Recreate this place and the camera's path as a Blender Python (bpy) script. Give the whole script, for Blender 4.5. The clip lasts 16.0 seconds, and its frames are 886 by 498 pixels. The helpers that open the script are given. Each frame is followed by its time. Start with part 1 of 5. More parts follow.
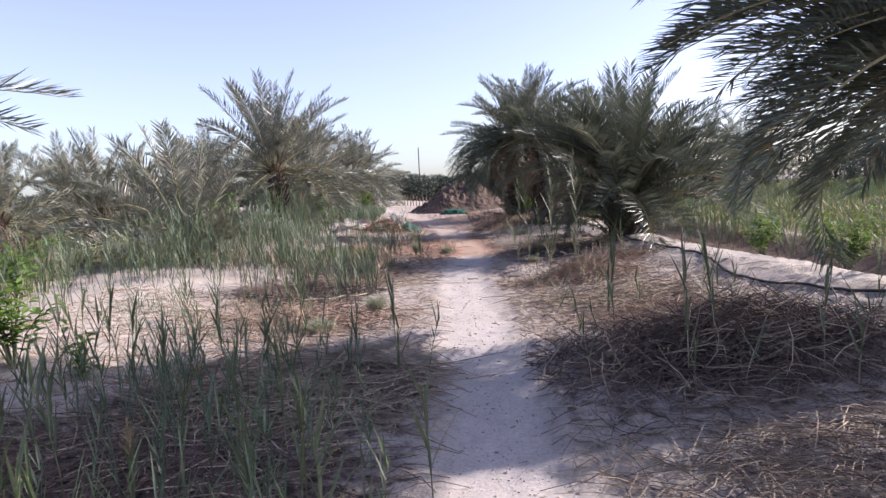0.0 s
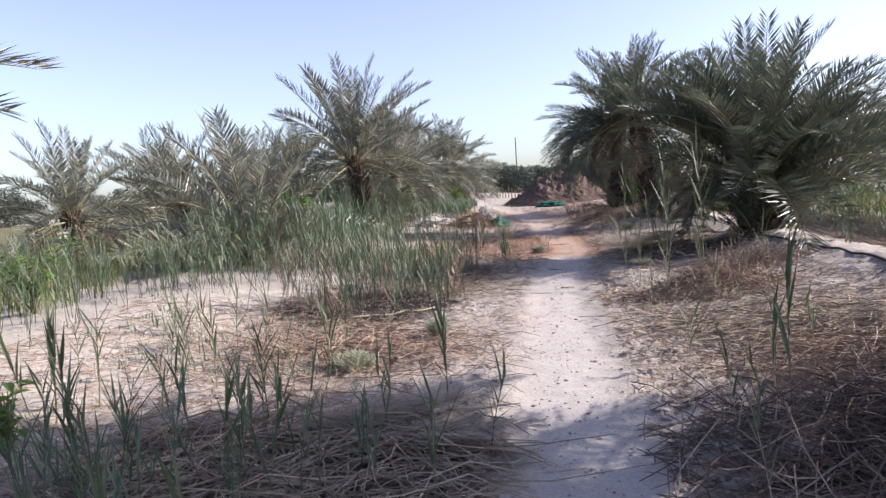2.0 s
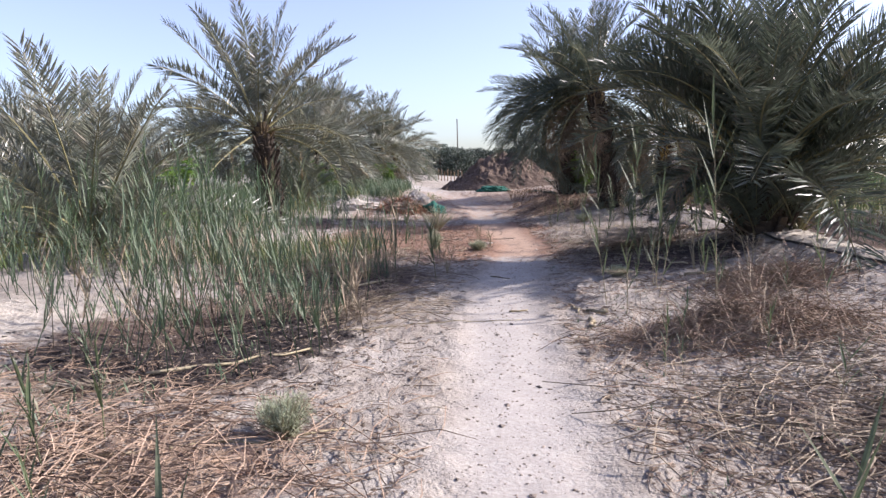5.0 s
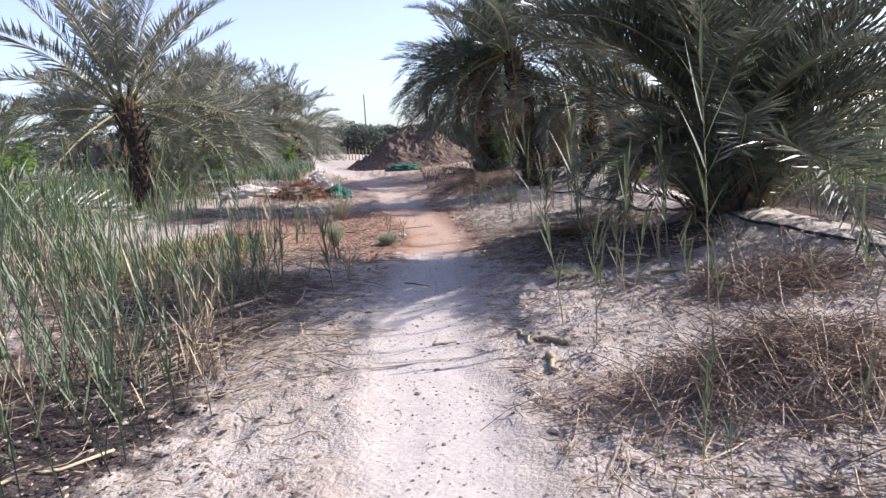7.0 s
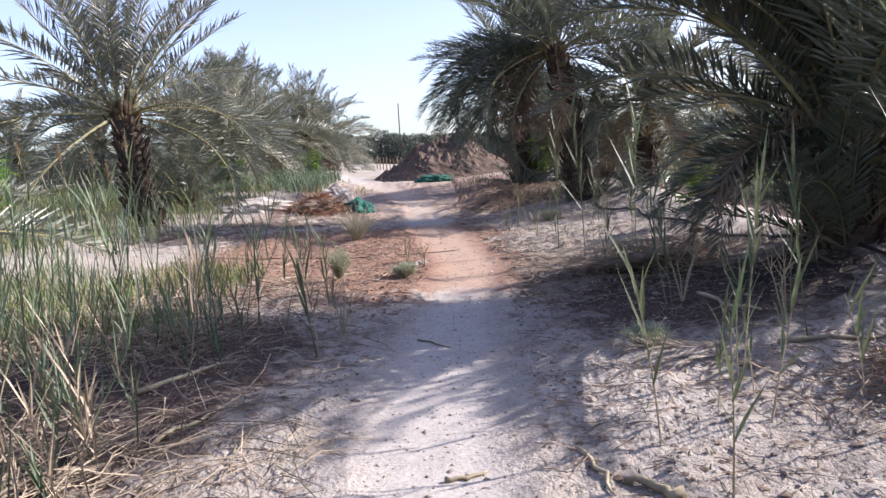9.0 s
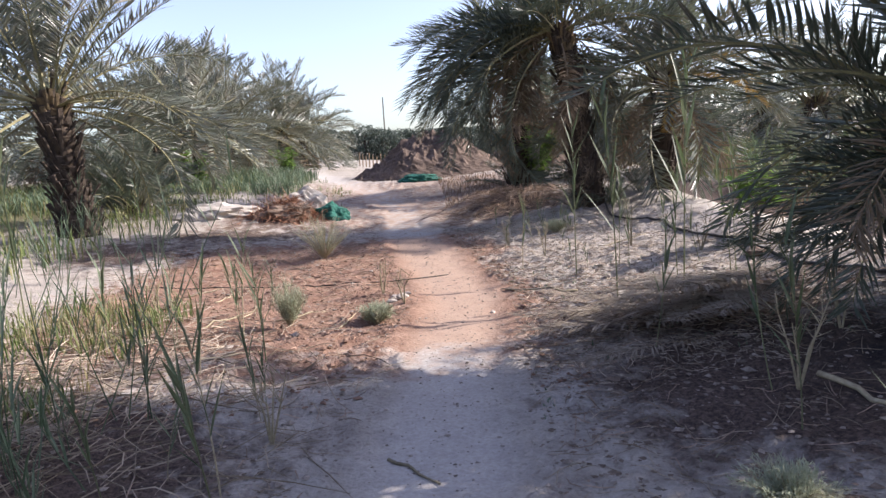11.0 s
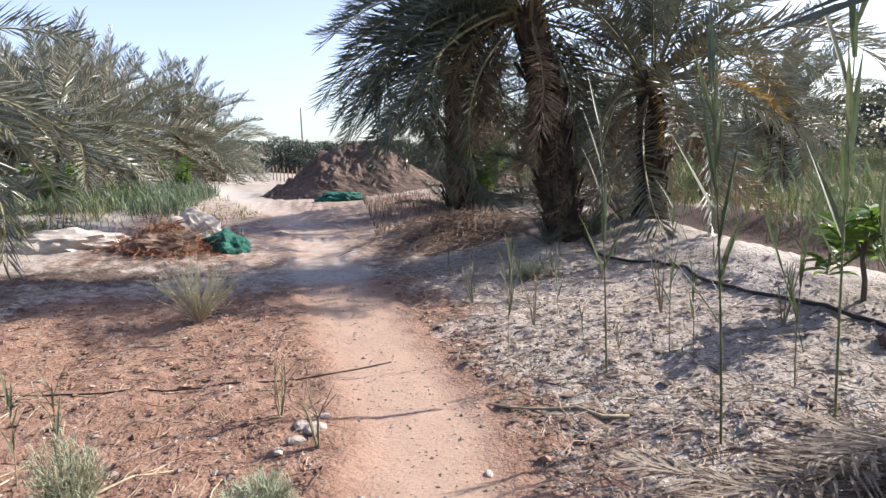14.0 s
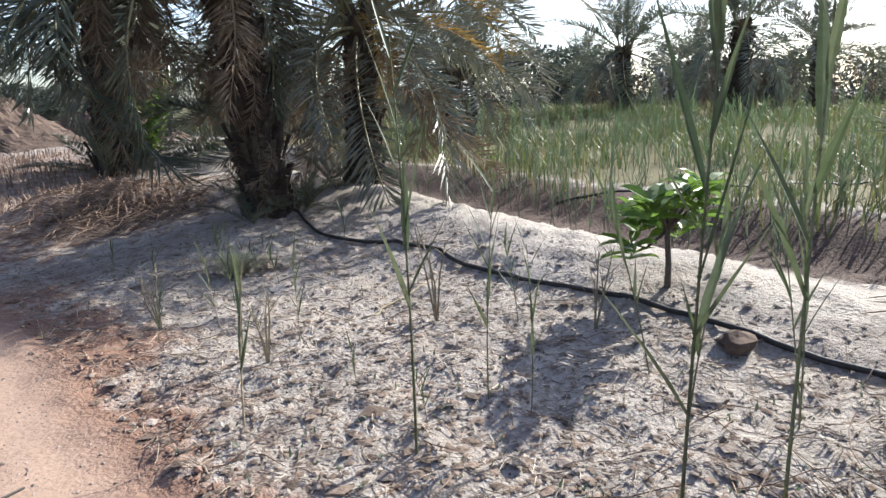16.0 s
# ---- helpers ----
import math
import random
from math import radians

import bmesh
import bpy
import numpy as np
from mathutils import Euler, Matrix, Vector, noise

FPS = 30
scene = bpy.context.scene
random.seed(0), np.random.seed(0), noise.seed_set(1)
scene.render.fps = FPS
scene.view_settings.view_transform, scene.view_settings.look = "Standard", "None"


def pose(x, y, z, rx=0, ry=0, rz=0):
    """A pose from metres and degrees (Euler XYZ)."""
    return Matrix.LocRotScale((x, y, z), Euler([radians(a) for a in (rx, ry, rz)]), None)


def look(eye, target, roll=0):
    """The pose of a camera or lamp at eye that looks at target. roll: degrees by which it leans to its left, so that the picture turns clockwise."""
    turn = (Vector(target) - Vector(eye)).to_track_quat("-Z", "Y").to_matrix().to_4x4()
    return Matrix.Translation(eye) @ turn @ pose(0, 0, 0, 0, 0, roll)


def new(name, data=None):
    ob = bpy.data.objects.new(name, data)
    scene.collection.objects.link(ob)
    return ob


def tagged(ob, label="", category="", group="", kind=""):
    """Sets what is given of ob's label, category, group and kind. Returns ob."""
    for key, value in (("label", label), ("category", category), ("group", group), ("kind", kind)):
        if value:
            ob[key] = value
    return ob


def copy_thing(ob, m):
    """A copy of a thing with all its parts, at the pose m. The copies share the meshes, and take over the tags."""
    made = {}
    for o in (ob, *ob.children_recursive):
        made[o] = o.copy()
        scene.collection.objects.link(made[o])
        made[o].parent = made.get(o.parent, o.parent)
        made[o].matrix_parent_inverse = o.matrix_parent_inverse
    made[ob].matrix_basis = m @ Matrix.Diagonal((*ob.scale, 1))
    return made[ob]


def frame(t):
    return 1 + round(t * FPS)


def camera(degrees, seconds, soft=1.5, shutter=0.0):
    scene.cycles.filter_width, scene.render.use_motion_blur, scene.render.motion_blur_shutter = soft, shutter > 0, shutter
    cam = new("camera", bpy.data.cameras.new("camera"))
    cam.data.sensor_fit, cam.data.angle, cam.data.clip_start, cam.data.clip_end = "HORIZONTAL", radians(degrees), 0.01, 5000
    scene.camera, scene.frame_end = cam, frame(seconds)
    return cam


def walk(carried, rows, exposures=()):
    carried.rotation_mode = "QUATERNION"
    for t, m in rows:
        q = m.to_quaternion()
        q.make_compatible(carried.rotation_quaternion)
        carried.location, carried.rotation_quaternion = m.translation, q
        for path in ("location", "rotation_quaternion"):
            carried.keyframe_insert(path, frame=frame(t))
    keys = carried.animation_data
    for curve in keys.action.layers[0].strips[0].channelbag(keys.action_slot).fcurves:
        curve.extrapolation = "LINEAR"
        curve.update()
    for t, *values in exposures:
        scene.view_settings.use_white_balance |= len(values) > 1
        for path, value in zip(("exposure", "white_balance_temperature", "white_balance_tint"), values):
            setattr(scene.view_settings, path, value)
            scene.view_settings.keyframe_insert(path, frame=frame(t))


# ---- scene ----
cam = camera(66.6, 16.0)
METRES, EYE, TILT, LEAN, TURN = 16.0, 1.5, -5.0, 3.0, 0.0
ROWS = [
    (0.0, 0.0, 0.0, 0.0, 0.0, 0.0, -0.0),
    (0.5, 0.0011, 0.0318, 0.0012, 5.83, -3.07, 1.1),
    (1.0, 0.0091, 0.0679, 0.0027, 9.59, -5.54, 1.27),
    (1.5, 0.0099, 0.1002, 0.0049, 8.65, -3.9, 0.85),
    (2.0, 0.0113, 0.1311, 0.0089, 8.43, -0.62, 0.28),
    (2.5, 0.0172, 0.163, 0.008, 7.07, -2.19, 0.7),
    (3.0, 0.0127, 0.1972, 0.0134, 0.52, -1.62, 2.25),
    (3.5, 0.0117, 0.2309, 0.0136, 4.22, 2.29, 0.21),
    (4.0, 0.0075, 0.2641, 0.015, 4.15, 0.06, -0.86),
    (6.5, 0.0126, 0.4289, 0.0259, 0.05, -3.16, -0.46),
    (7.0, 0.0122, 0.456, 0.0293, -4.02, -3.94, 1.01),
    (7.5, 0.0141, 0.4848, 0.031, 0.15, -3.01, 0.21),
    (8.0, 0.0161, 0.5181, 0.0329, 0.26, -7.19, 3.58),
    (8.5, 0.0224, 0.5462, 0.0353, -0.45, -3.05, 1.18),
    (11.0, 0.0273, 0.6956, 0.0523, -2.17, -3.52, 0.86),
    (11.5, 0.0293, 0.7269, 0.057, -1.07, -2.39, 3.62),
    (12.0, 0.0267, 0.7582, 0.0618, -6.33, -3.52, 3.5),
    (12.5, 0.0263, 0.7857, 0.0619, -2.38, 0.01, 3.24),
    (13.0, 0.0216, 0.8167, 0.0621, -1.93, -2.31, 1.58),
    (13.5, 0.0214, 0.8432, 0.0657, -6.16, -2.59, 2.3),
    (14.0, 0.0253, 0.8741, 0.0673, -8.96, -2.33, 0.32),
    (14.5, 0.024, 0.9022, 0.0689, -15.72, -2.59, -0.55),
    (15.0, 0.0294, 0.9317, 0.071, -22.87, 0.29, 0.16),
    (15.5, 0.0351, 0.962, 0.0745, -28.82, -4.1, 1.32),
    (16.0, 0.0392, 0.9866, 0.0785, -36.69, -6.87, 1.85),
]
walk(cam, [(t, pose(0, 0, EYE, TILT, LEAN, TURN) @ pose(METRES * x, METRES * y, METRES * z, 90 + pitch, roll, yaw)) for t, x, y, z, yaw, pitch, roll in ROWS],
     exposures=[(0.0, 0.97, 6420, 23), (1.5, 0.99, 6450, 19), (2.5, 0.91, 6380, 19), (4.0, 0.90, 6350, 19), (8.0, 1.14, 6250, 19), (12.0, 1.14, 6500, 16), (14.5, 1.14, 6500, 13), (16.0, 1.16, 6250, 9)])

# ---- world and sun ----
SUN_UP, SUN_TURN = 32.0, 8.0
world = bpy.data.worlds.new("world")
scene.world = world
world.use_nodes = True
wn = world.node_tree.nodes
sky = wn.new("ShaderNodeTexSky")
sky.sky_type = "NISHITA"
sky.sun_disc = False
sky.sun_elevation = radians(SUN_UP)
sky.sun_rotation = radians(90 - SUN_TURN)
sky.air_density = 1.0
sky.dust_density = 1.35
sky.ozone_density = 4.3
wn["Background"].inputs["Strength"].default_value = 0.142
pale = wn.new("ShaderNodeHueSaturation")
pale.inputs["Saturation"].default_value = 0.8
pale.inputs["Hue"].default_value = 0.514
world.node_tree.links.new(sky.outputs[0], pale.inputs["Color"])
world.node_tree.links.new(pale.outputs[0], wn["Background"].inputs[0])
sun_data = bpy.data.lights.new("sun", "SUN")
sun_data.energy, sun_data.angle, sun_data.color = 5.0, radians(0.6), (1.0, 0.95, 0.88)
sun_way = Vector((math.cos(radians(SUN_UP)) * math.cos(radians(SUN_TURN)), math.cos(radians(SUN_UP)) * math.sin(radians(SUN_TURN)), math.sin(radians(SUN_UP))))
new("sun", sun_data).matrix_world = look(sun_way * 60, (0, 0, 0))


# ---- materials ----
def node_mat(name):
    m = bpy.data.materials.new(name)
    m.use_nodes = True
    return m, m.node_tree.nodes, m.node_tree.links


def noise_node(nodes, links, scale, detail=4.0, coord="Object", rough=0.6):
    tc = nodes.new("ShaderNodeTexCoord")
    nz = nodes.new("ShaderNodeTexNoise")
    nz.inputs["Scale"].default_value, nz.inputs["Detail"].default_value, nz.inputs["Roughness"].default_value = scale, detail, rough
    links.new(tc.outputs[coord], nz.inputs["Vector"])
    return nz


def ramp(nodes, links, source, lo, hi):
    r = nodes.new("ShaderNodeMapRange")
    r.inputs["From Min"].default_value, r.inputs["From Max"].default_value = lo, hi
    links.new(source, r.inputs["Value"])
    return r.outputs[0]


def blend(nodes, links, fac, a, b, mode="MIX"):
    n = nodes.new("ShaderNodeMix")
    n.data_type, n.blend_type = "RGBA", mode
    for sock, v in ((n.inputs[0], fac), (n.inputs[6], a), (n.inputs[7], b)):
        if isinstance(v, (int, float)):
            sock.default_value = v
        elif isinstance(v, tuple):
            sock.default_value = (*v, 1)
        else:
            links.new(v, sock)
    return n.outputs[2]


def plain_mat(name, c1, c2, scale=8.0, rough=0.85, bump=0.4, fine=60.0, vary="", spec=0.3):
    """A dull natural surface: two colours by coarse noise, a finer grain and relief."""
    m, nodes, links = node_mat(name)
    p = nodes["Principled BSDF"]
    p.inputs["Roughness"].default_value = rough
    p.inputs["Specular IOR Level"].default_value = spec
    n1, n2 = noise_node(nodes, links, scale), noise_node(nodes, links, fine, 3.0)
    col = blend(nodes, links, ramp(nodes, links, n1.outputs[0], 0.35, 0.65), c1, c2)
    col = blend(nodes, links, ramp(nodes, links, n2.outputs[0], 0.3, 0.7), col, blend(nodes, links, 1.0, col, (0.62, 0.6, 0.58), "MULTIPLY"))
    if vary:
        if vary == "island":
            src = nodes.new("ShaderNodeNewGeometry").outputs["Random Per Island"]
        else:
            src = nodes.new("ShaderNodeObjectInfo").outputs["Random"]
        hsv = nodes.new("ShaderNodeHueSaturation")
        rr = nodes.new("ShaderNodeMapRange")
        rr.inputs["To Min"].default_value, rr.inputs["To Max"].default_value = 0.6, 1.35
        links.new(src, rr.inputs["Value"])
        links.new(rr.outputs[0], hsv.inputs["Value"])
        links.new(col, hsv.inputs["Color"])
        col = hsv.outputs[0]
    links.new(col, p.inputs["Base Color"])
    b = nodes.new("ShaderNodeBump")
    b.inputs["Strength"].default_value, b.inputs["Distance"].default_value = bump, 0.02
    links.new(n2.outputs[0], b.inputs["Height"])
    links.new(b.outputs[0], p.inputs["Normal"])
    return m


def leaf_mat(name, c1, c2, dry, rough=0.42, thin=0.3, vary="object", spec=0.5, dryness=0.25):
    """A leaf: waxy above, letting some light through, with dry patches and plants that differ."""
    m, nodes, links = node_mat(name)
    p = nodes["Principled BSDF"]
    p.inputs["Roughness"].default_value = rough
    p.inputs["Specular IOR Level"].default_value = spec
    if vary == "island":
        src = nodes.new("ShaderNodeNewGeometry").outputs["Random Per Island"]
    else:
        src = nodes.new("ShaderNodeObjectInfo").outputs["Random"]
    n1 = noise_node(nodes, links, 3.0, 3.0)
    n2 = noise_node(nodes, links, 40.0, 2.0)
    col = blend(nodes, links, src, c1, c2)
    col = blend(nodes, links, ramp(nodes, links, n1.outputs[0], 0.72 - dryness, 0.9 - dryness), col, dry)
    col = blend(nodes, links, ramp(nodes, links, n2.outputs[0], 0.35, 0.75), col, blend(nodes, links, 1.0, col, (0.7, 0.7, 0.62), "MULTIPLY"))
    links.new(col, p.inputs["Base Color"])
    tr = nodes.new("ShaderNodeBsdfTranslucent")
    links.new(col, tr.inputs["Color"])
    mx = nodes.new("ShaderNodeMixShader")
    mx.inputs[0].default_value = thin
    links.new(p.outputs[0], mx.inputs[1])
    links.new(tr.outputs[0], mx.inputs[2])
    links.new(mx.outputs[0], nodes["Material Output"].inputs["Surface"])
    return m


def ground_mat():
    m, nodes, links = node_mat("soil")
    p = nodes["Principled BSDF"]
    p.inputs["Roughness"].default_value = 0.95
    p.inputs["Specular IOR Level"].default_value = 0.15

    def mask(name):
        a = nodes.new("ShaderNodeAttribute")
        a.attribute_name = name
        return a.outputs["Fac"]

    big, mid, fine, clod = (noise_node(nodes, links, s, d) for s, d in ((0.9, 5.0), (6.0, 5.0), (45.0, 4.0), (22.0, 2.0)))
    soil = blend(nodes, links, ramp(nodes, links, mid.outputs[0], 0.35, 0.65), (0.41, 0.368, 0.315), (0.275, 0.238, 0.202))
    soil = blend(nodes, links, ramp(nodes, links, big.outputs[0], 0.45, 0.65), soil, (0.395, 0.36, 0.318))
    sand = blend(nodes, links, ramp(nodes, links, mid.outputs[0], 0.3, 0.7), (0.50, 0.455, 0.39), (0.40, 0.358, 0.302))
    red = blend(nodes, links, ramp(nodes, links, mid.outputs[0], 0.35, 0.65), (0.31, 0.20, 0.145), (0.21, 0.122, 0.085))
    path = blend(nodes, links, ramp(nodes, links, mid.outputs[0], 0.3, 0.7), (0.465, 0.43, 0.388), (0.385, 0.352, 0.316))
    litter = blend(nodes, links, ramp(nodes, links, fine.outputs[0], 0.4, 0.6), (0.14, 0.10, 0.078), (0.07, 0.052, 0.044))
    moss = blend(nodes, links, ramp(nodes, links, fine.outputs[0], 0.4, 0.6), (0.13, 0.13, 0.06), (0.19, 0.16, 0.09))

    # near-black mud colour, with shade under plants mixed into it
    mud_shade = blend(nodes, links, ramp(nodes, links, fine.outputs[0], 0.4, 0.6), (0.028, 0.024, 0.024), (0.075, 0.06, 0.054))

    def edge(name):
        add = nodes.new("ShaderNodeMath")
        add.operation = "ADD"
        links.new(mask(name), add.inputs[0])
        links.new(mid.outputs[0], add.inputs[1])
        return ramp(nodes, links, add.outputs[0], 0.82, 1.12)

    col = soil
    for name, c in (("sand", sand), ("red", red), ("litter", litter), ("moss", moss), ("mud_shade", mud_shade)):
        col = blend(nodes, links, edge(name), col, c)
    dark = ramp(nodes, links, clod.outputs[0], 0.58, 0.66)
    inv = nodes.new("ShaderNodeMath")
    inv.operation = "MULTIPLY"
    links.new(dark, inv.inputs[0])
    inv.inputs[1].default_value = 0.55
    col = blend(nodes, links, inv.outputs[0], col, blend(nodes, links, 1.0, col, (0.55, 0.5, 0.46), "MULTIPLY"))
    pathcol = blend(nodes, links, edge("red"), path, (0.375, 0.268, 0.2))
    padd = nodes.new("ShaderNodeMath")
    padd.operation = "ADD"
    links.new(mask("path"), padd.inputs[0])
    links.new(mid.outputs[0], padd.inputs[1])
    col = blend(nodes, links, ramp(nodes, links, padd.outputs[0], 0.65, 1.5), col, pathcol)
    col = blend(nodes, links, ramp(nodes, links, fine.outputs[0], 0.35, 0.75), col, blend(nodes, links, 1.0, col, (0.74, 0.72, 0.7), "MULTIPLY"))
    links.new(col, p.inputs["Base Color"])
    b1, b2 = nodes.new("ShaderNodeBump"), nodes.new("ShaderNodeBump")
    b1.inputs["Strength"].default_value, b1.inputs["Distance"].default_value = 0.8, 0.025
    b2.inputs["Strength"].default_value, b2.inputs["Distance"].default_value = 0.4, 0.03
    for bmp, rough_s, worn_s in ((b1, 0.75, 0.26), (b2, 0.5, 0.06)):
        st = nodes.new("ShaderNodeMapRange")
        st.inputs["To Min"].default_value, st.inputs["To Max"].default_value = rough_s, worn_s
        links.new(mask("path"), st.inputs["Value"])
        links.new(st.outputs[0], bmp.inputs["Strength"])
    links.new(fine.outputs[0], b1.inputs["Height"])
    links.new(clod.outputs[0], b2.inputs["Height"])
    links.new(b1.outputs[0], b2.inputs["Normal"])
    links.new(b2.outputs[0], p.inputs["Normal"])
    return m


SOIL = ground_mat()
FROND = leaf_mat("palm_leaflet", (0.122, 0.138, 0.10), (0.195, 0.205, 0.158), (0.27, 0.24, 0.18), rough=0.36, thin=0.14, spec=0.6, dryness=0.2)
FROND_DARK = leaf_mat("palm_leaflet_deep_green", (0.082, 0.102, 0.072), (0.135, 0.155, 0.112), (0.185, 0.16, 0.118), rough=0.36, thin=0.3, spec=0.6, dryness=0.14)
FROND_DRY = leaf_mat("dry_palm_leaflet", (0.29, 0.235, 0.175), (0.205, 0.165, 0.125), (0.36, 0.30, 0.23), rough=0.7, thin=0.15, spec=0.25)
FROND_BROWN = leaf_mat("withered_palm_leaflet", (0.23, 0.17, 0.115), (0.15, 0.108, 0.075), (0.27, 0.21, 0.15), rough=0.75, thin=0.2, spec=0.2)
FROND_GOLD = leaf_mat("yellowed_palm_leaflet", (0.42, 0.26, 0.06), (0.36, 0.24, 0.07), (0.3, 0.2, 0.08), rough=0.6, thin=0.3, spec=0.25)
RACHIS = plain_mat("palm_midrib", (0.30, 0.27, 0.13), (0.22, 0.20, 0.10), 5, 0.5, 0.2)
RACHIS_DRY = plain_mat("dry_palm_midrib", (0.30, 0.225, 0.145), (0.22, 0.16, 0.11), 5, 0.8, 0.3)
BARK = plain_mat("palm_bark", (0.115, 0.083, 0.06), (0.06, 0.044, 0.034), 7, 0.95, 0.8, 50)
BOOT = plain_mat("palm_leaf_base", (0.095, 0.07, 0.05), (0.05, 0.038, 0.03), 9, 0.9, 0.6, 60, "island")
FIBRE = plain_mat("palm_fibre", (0.23, 0.165, 0.085), (0.14, 0.10, 0.06), 9, 0.9, 0.6, 60, "island")
REED_STEM = plain_mat("reed_stem", (0.14, 0.165, 0.075), (0.215, 0.21, 0.115), 4, 0.6, 0.15, 40, "object")
REED_STEM_DRY = plain_mat("dry_reed_stem", (0.42, 0.36, 0.235), (0.30, 0.25, 0.16), 4, 0.75, 0.2, 40, "object")
REED_LEAF = leaf_mat("reed_leaf", (0.09, 0.125, 0.06), (0.14, 0.165, 0.095), (0.28, 0.24, 0.14), rough=0.5, thin=0.3, spec=0.4, dryness=0.14)
REED_FRESH = leaf_mat("fresh_reed_leaf", (0.09, 0.152, 0.07), (0.165, 0.225, 0.115), (0.28, 0.26, 0.13), rough=0.5, thin=0.35, vary="island", spec=0.4, dryness=0.1)
REED_STUFF = leaf_mat("reed_thicket", (0.085, 0.135, 0.075), (0.17, 0.215, 0.135), (0.33, 0.30, 0.21), rough=0.5, thin=0.3, vary="island", spec=0.4, dryness=0.15)
STRAW = plain_mat("straw", (0.40, 0.33, 0.24), (0.25, 0.195, 0.135), 3, 0.75, 0.2, 40, "island", 0.3)
CHAFF = plain_mat("chaff", (0.56, 0.48, 0.38), (0.40, 0.33, 0.25), 3, 0.8, 0.2, 40, "island", 0.2)
FLAKE = plain_mat("dead_leaf_flake", (0.25, 0.19, 0.145), (0.15, 0.115, 0.09), 9, 0.95, 0.4, 60, "island", 0.15)
RED_CLOD = plain_mat("red_clod", (0.33, 0.215, 0.155), (0.20, 0.12, 0.085), 12, 0.95, 0.5, 60, "island", 0.15)
# a darker brown than the other straws
STRAW_DARK = plain_mat("dark_brown_straw", (0.19, 0.135, 0.105), (0.095, 0.068, 0.055), 3, 0.85, 0.2, 40, "island")
STRAW_ORANGE = plain_mat("orange_straw", (0.40, 0.20, 0.115), (0.25, 0.125, 0.075), 3, 0.85, 0.2, 40, "island")
STRAW_RUST = plain_mat("rusty_straw", (0.40, 0.29, 0.21), (0.25, 0.178, 0.13), 3, 0.85, 0.2, 40, "island")
GRASS = leaf_mat("field_grass", (0.085, 0.13, 0.04), (0.18, 0.22, 0.075), (0.31, 0.26, 0.13), rough=0.55, thin=0.28, vary="island", spec=0.3)
BROAD = leaf_mat("broad_leaf", (0.09, 0.17, 0.03), (0.16, 0.26, 0.05), (0.26, 0.28, 0.07), rough=0.35, thin=0.45, vary="island", spec=0.5, dryness=0.12)
SCRUB = leaf_mat("grey_scrub_leaf", (0.34, 0.385, 0.27), (0.43, 0.45, 0.33), (0.42, 0.40, 0.28), rough=0.7, thin=0.3, vary="island", spec=0.2)
HEDGE = leaf_mat("far_tree_leaf", (0.06, 0.082, 0.066), (0.085, 0.11, 0.085), (0.09, 0.10, 0.08), rough=0.6, thin=0.2, vary="island", spec=0.3)
DIRT = plain_mat("mound_earth", (0.19, 0.14, 0.11), (0.09, 0.068, 0.056), 2.2, 0.97, 0.9, 14, "", 0.15)
CLOD = plain_mat("clod", (0.38, 0.325, 0.272), (0.25, 0.205, 0.17), 12, 0.95, 0.5, 60, "island", 0.15)
STONE = plain_mat("pale_stone", (0.44, 0.39, 0.34), (0.32, 0.28, 0.24), 9, 0.9, 0.5, 60, "object", 0.2)
# dark mud colour, blackened to carry the shade between the reeds
MUCK_SHADE = plain_mat("shade_dark_muck", (0.045, 0.036, 0.034), (0.02, 0.017, 0.017), 9, 0.9, 0.5, 60, "island", 0.2)
HOSE = plain_mat("black_pipe", (0.022, 0.021, 0.02), (0.05, 0.045, 0.04), 6, 0.55, 0.15, 60)
NET = plain_mat("green_netting", (0.02, 0.16, 0.115), (0.012, 0.09, 0.07), 14, 0.7, 0.6, 120)
CLOTH = plain_mat("pale_sheeting", (0.62, 0.57, 0.5), (0.5, 0.44, 0.37), 5, 0.8, 0.3, 60)
POLE = plain_mat("weathered_pole", (0.16, 0.13, 0.11), (0.1, 0.085, 0.075), 3, 0.9, 0.3)
PLASTER = plain_mat("pale_plaster", (0.62, 0.56, 0.5), (0.52, 0.47, 0.42), 0.6, 0.9, 0.2, 9)
PLUME = plain_mat("reed_plume", (0.42, 0.33, 0.2), (0.33, 0.25, 0.15), 9, 0.95, 0.3, 60, "island")


# ---- mesh helpers ----
rng = np.random.default_rng(7)


class Build:
    """Collects vertices and faces of one mesh."""

    def __init__(self):
        self.v, self.f, self.m = [], [], []

    def add(self, verts, faces, mat=0):
        o = len(self.v)
        self.v.extend(tuple(map(float, p)) for p in verts)
        self.f.extend(tuple(i + o for i in f) for f in faces)
        self.m.extend([mat] * len(faces))

    def mesh(self, name, mats, smooth=False):
        me = bpy.data.meshes.new(name)
        me.from_pydata(self.v, [], self.f)
        for mt in mats:
            me.materials.append(mt)
        me.polygons.foreach_set("material_index", self.m)
        if smooth:
            me.polygons.foreach_set("use_smooth", [True] * len(self.f))
        me.update()
        return me


def unit(v):
    v = np.asarray(v, float)
    return v / (np.linalg.norm(v) + 1e-9)


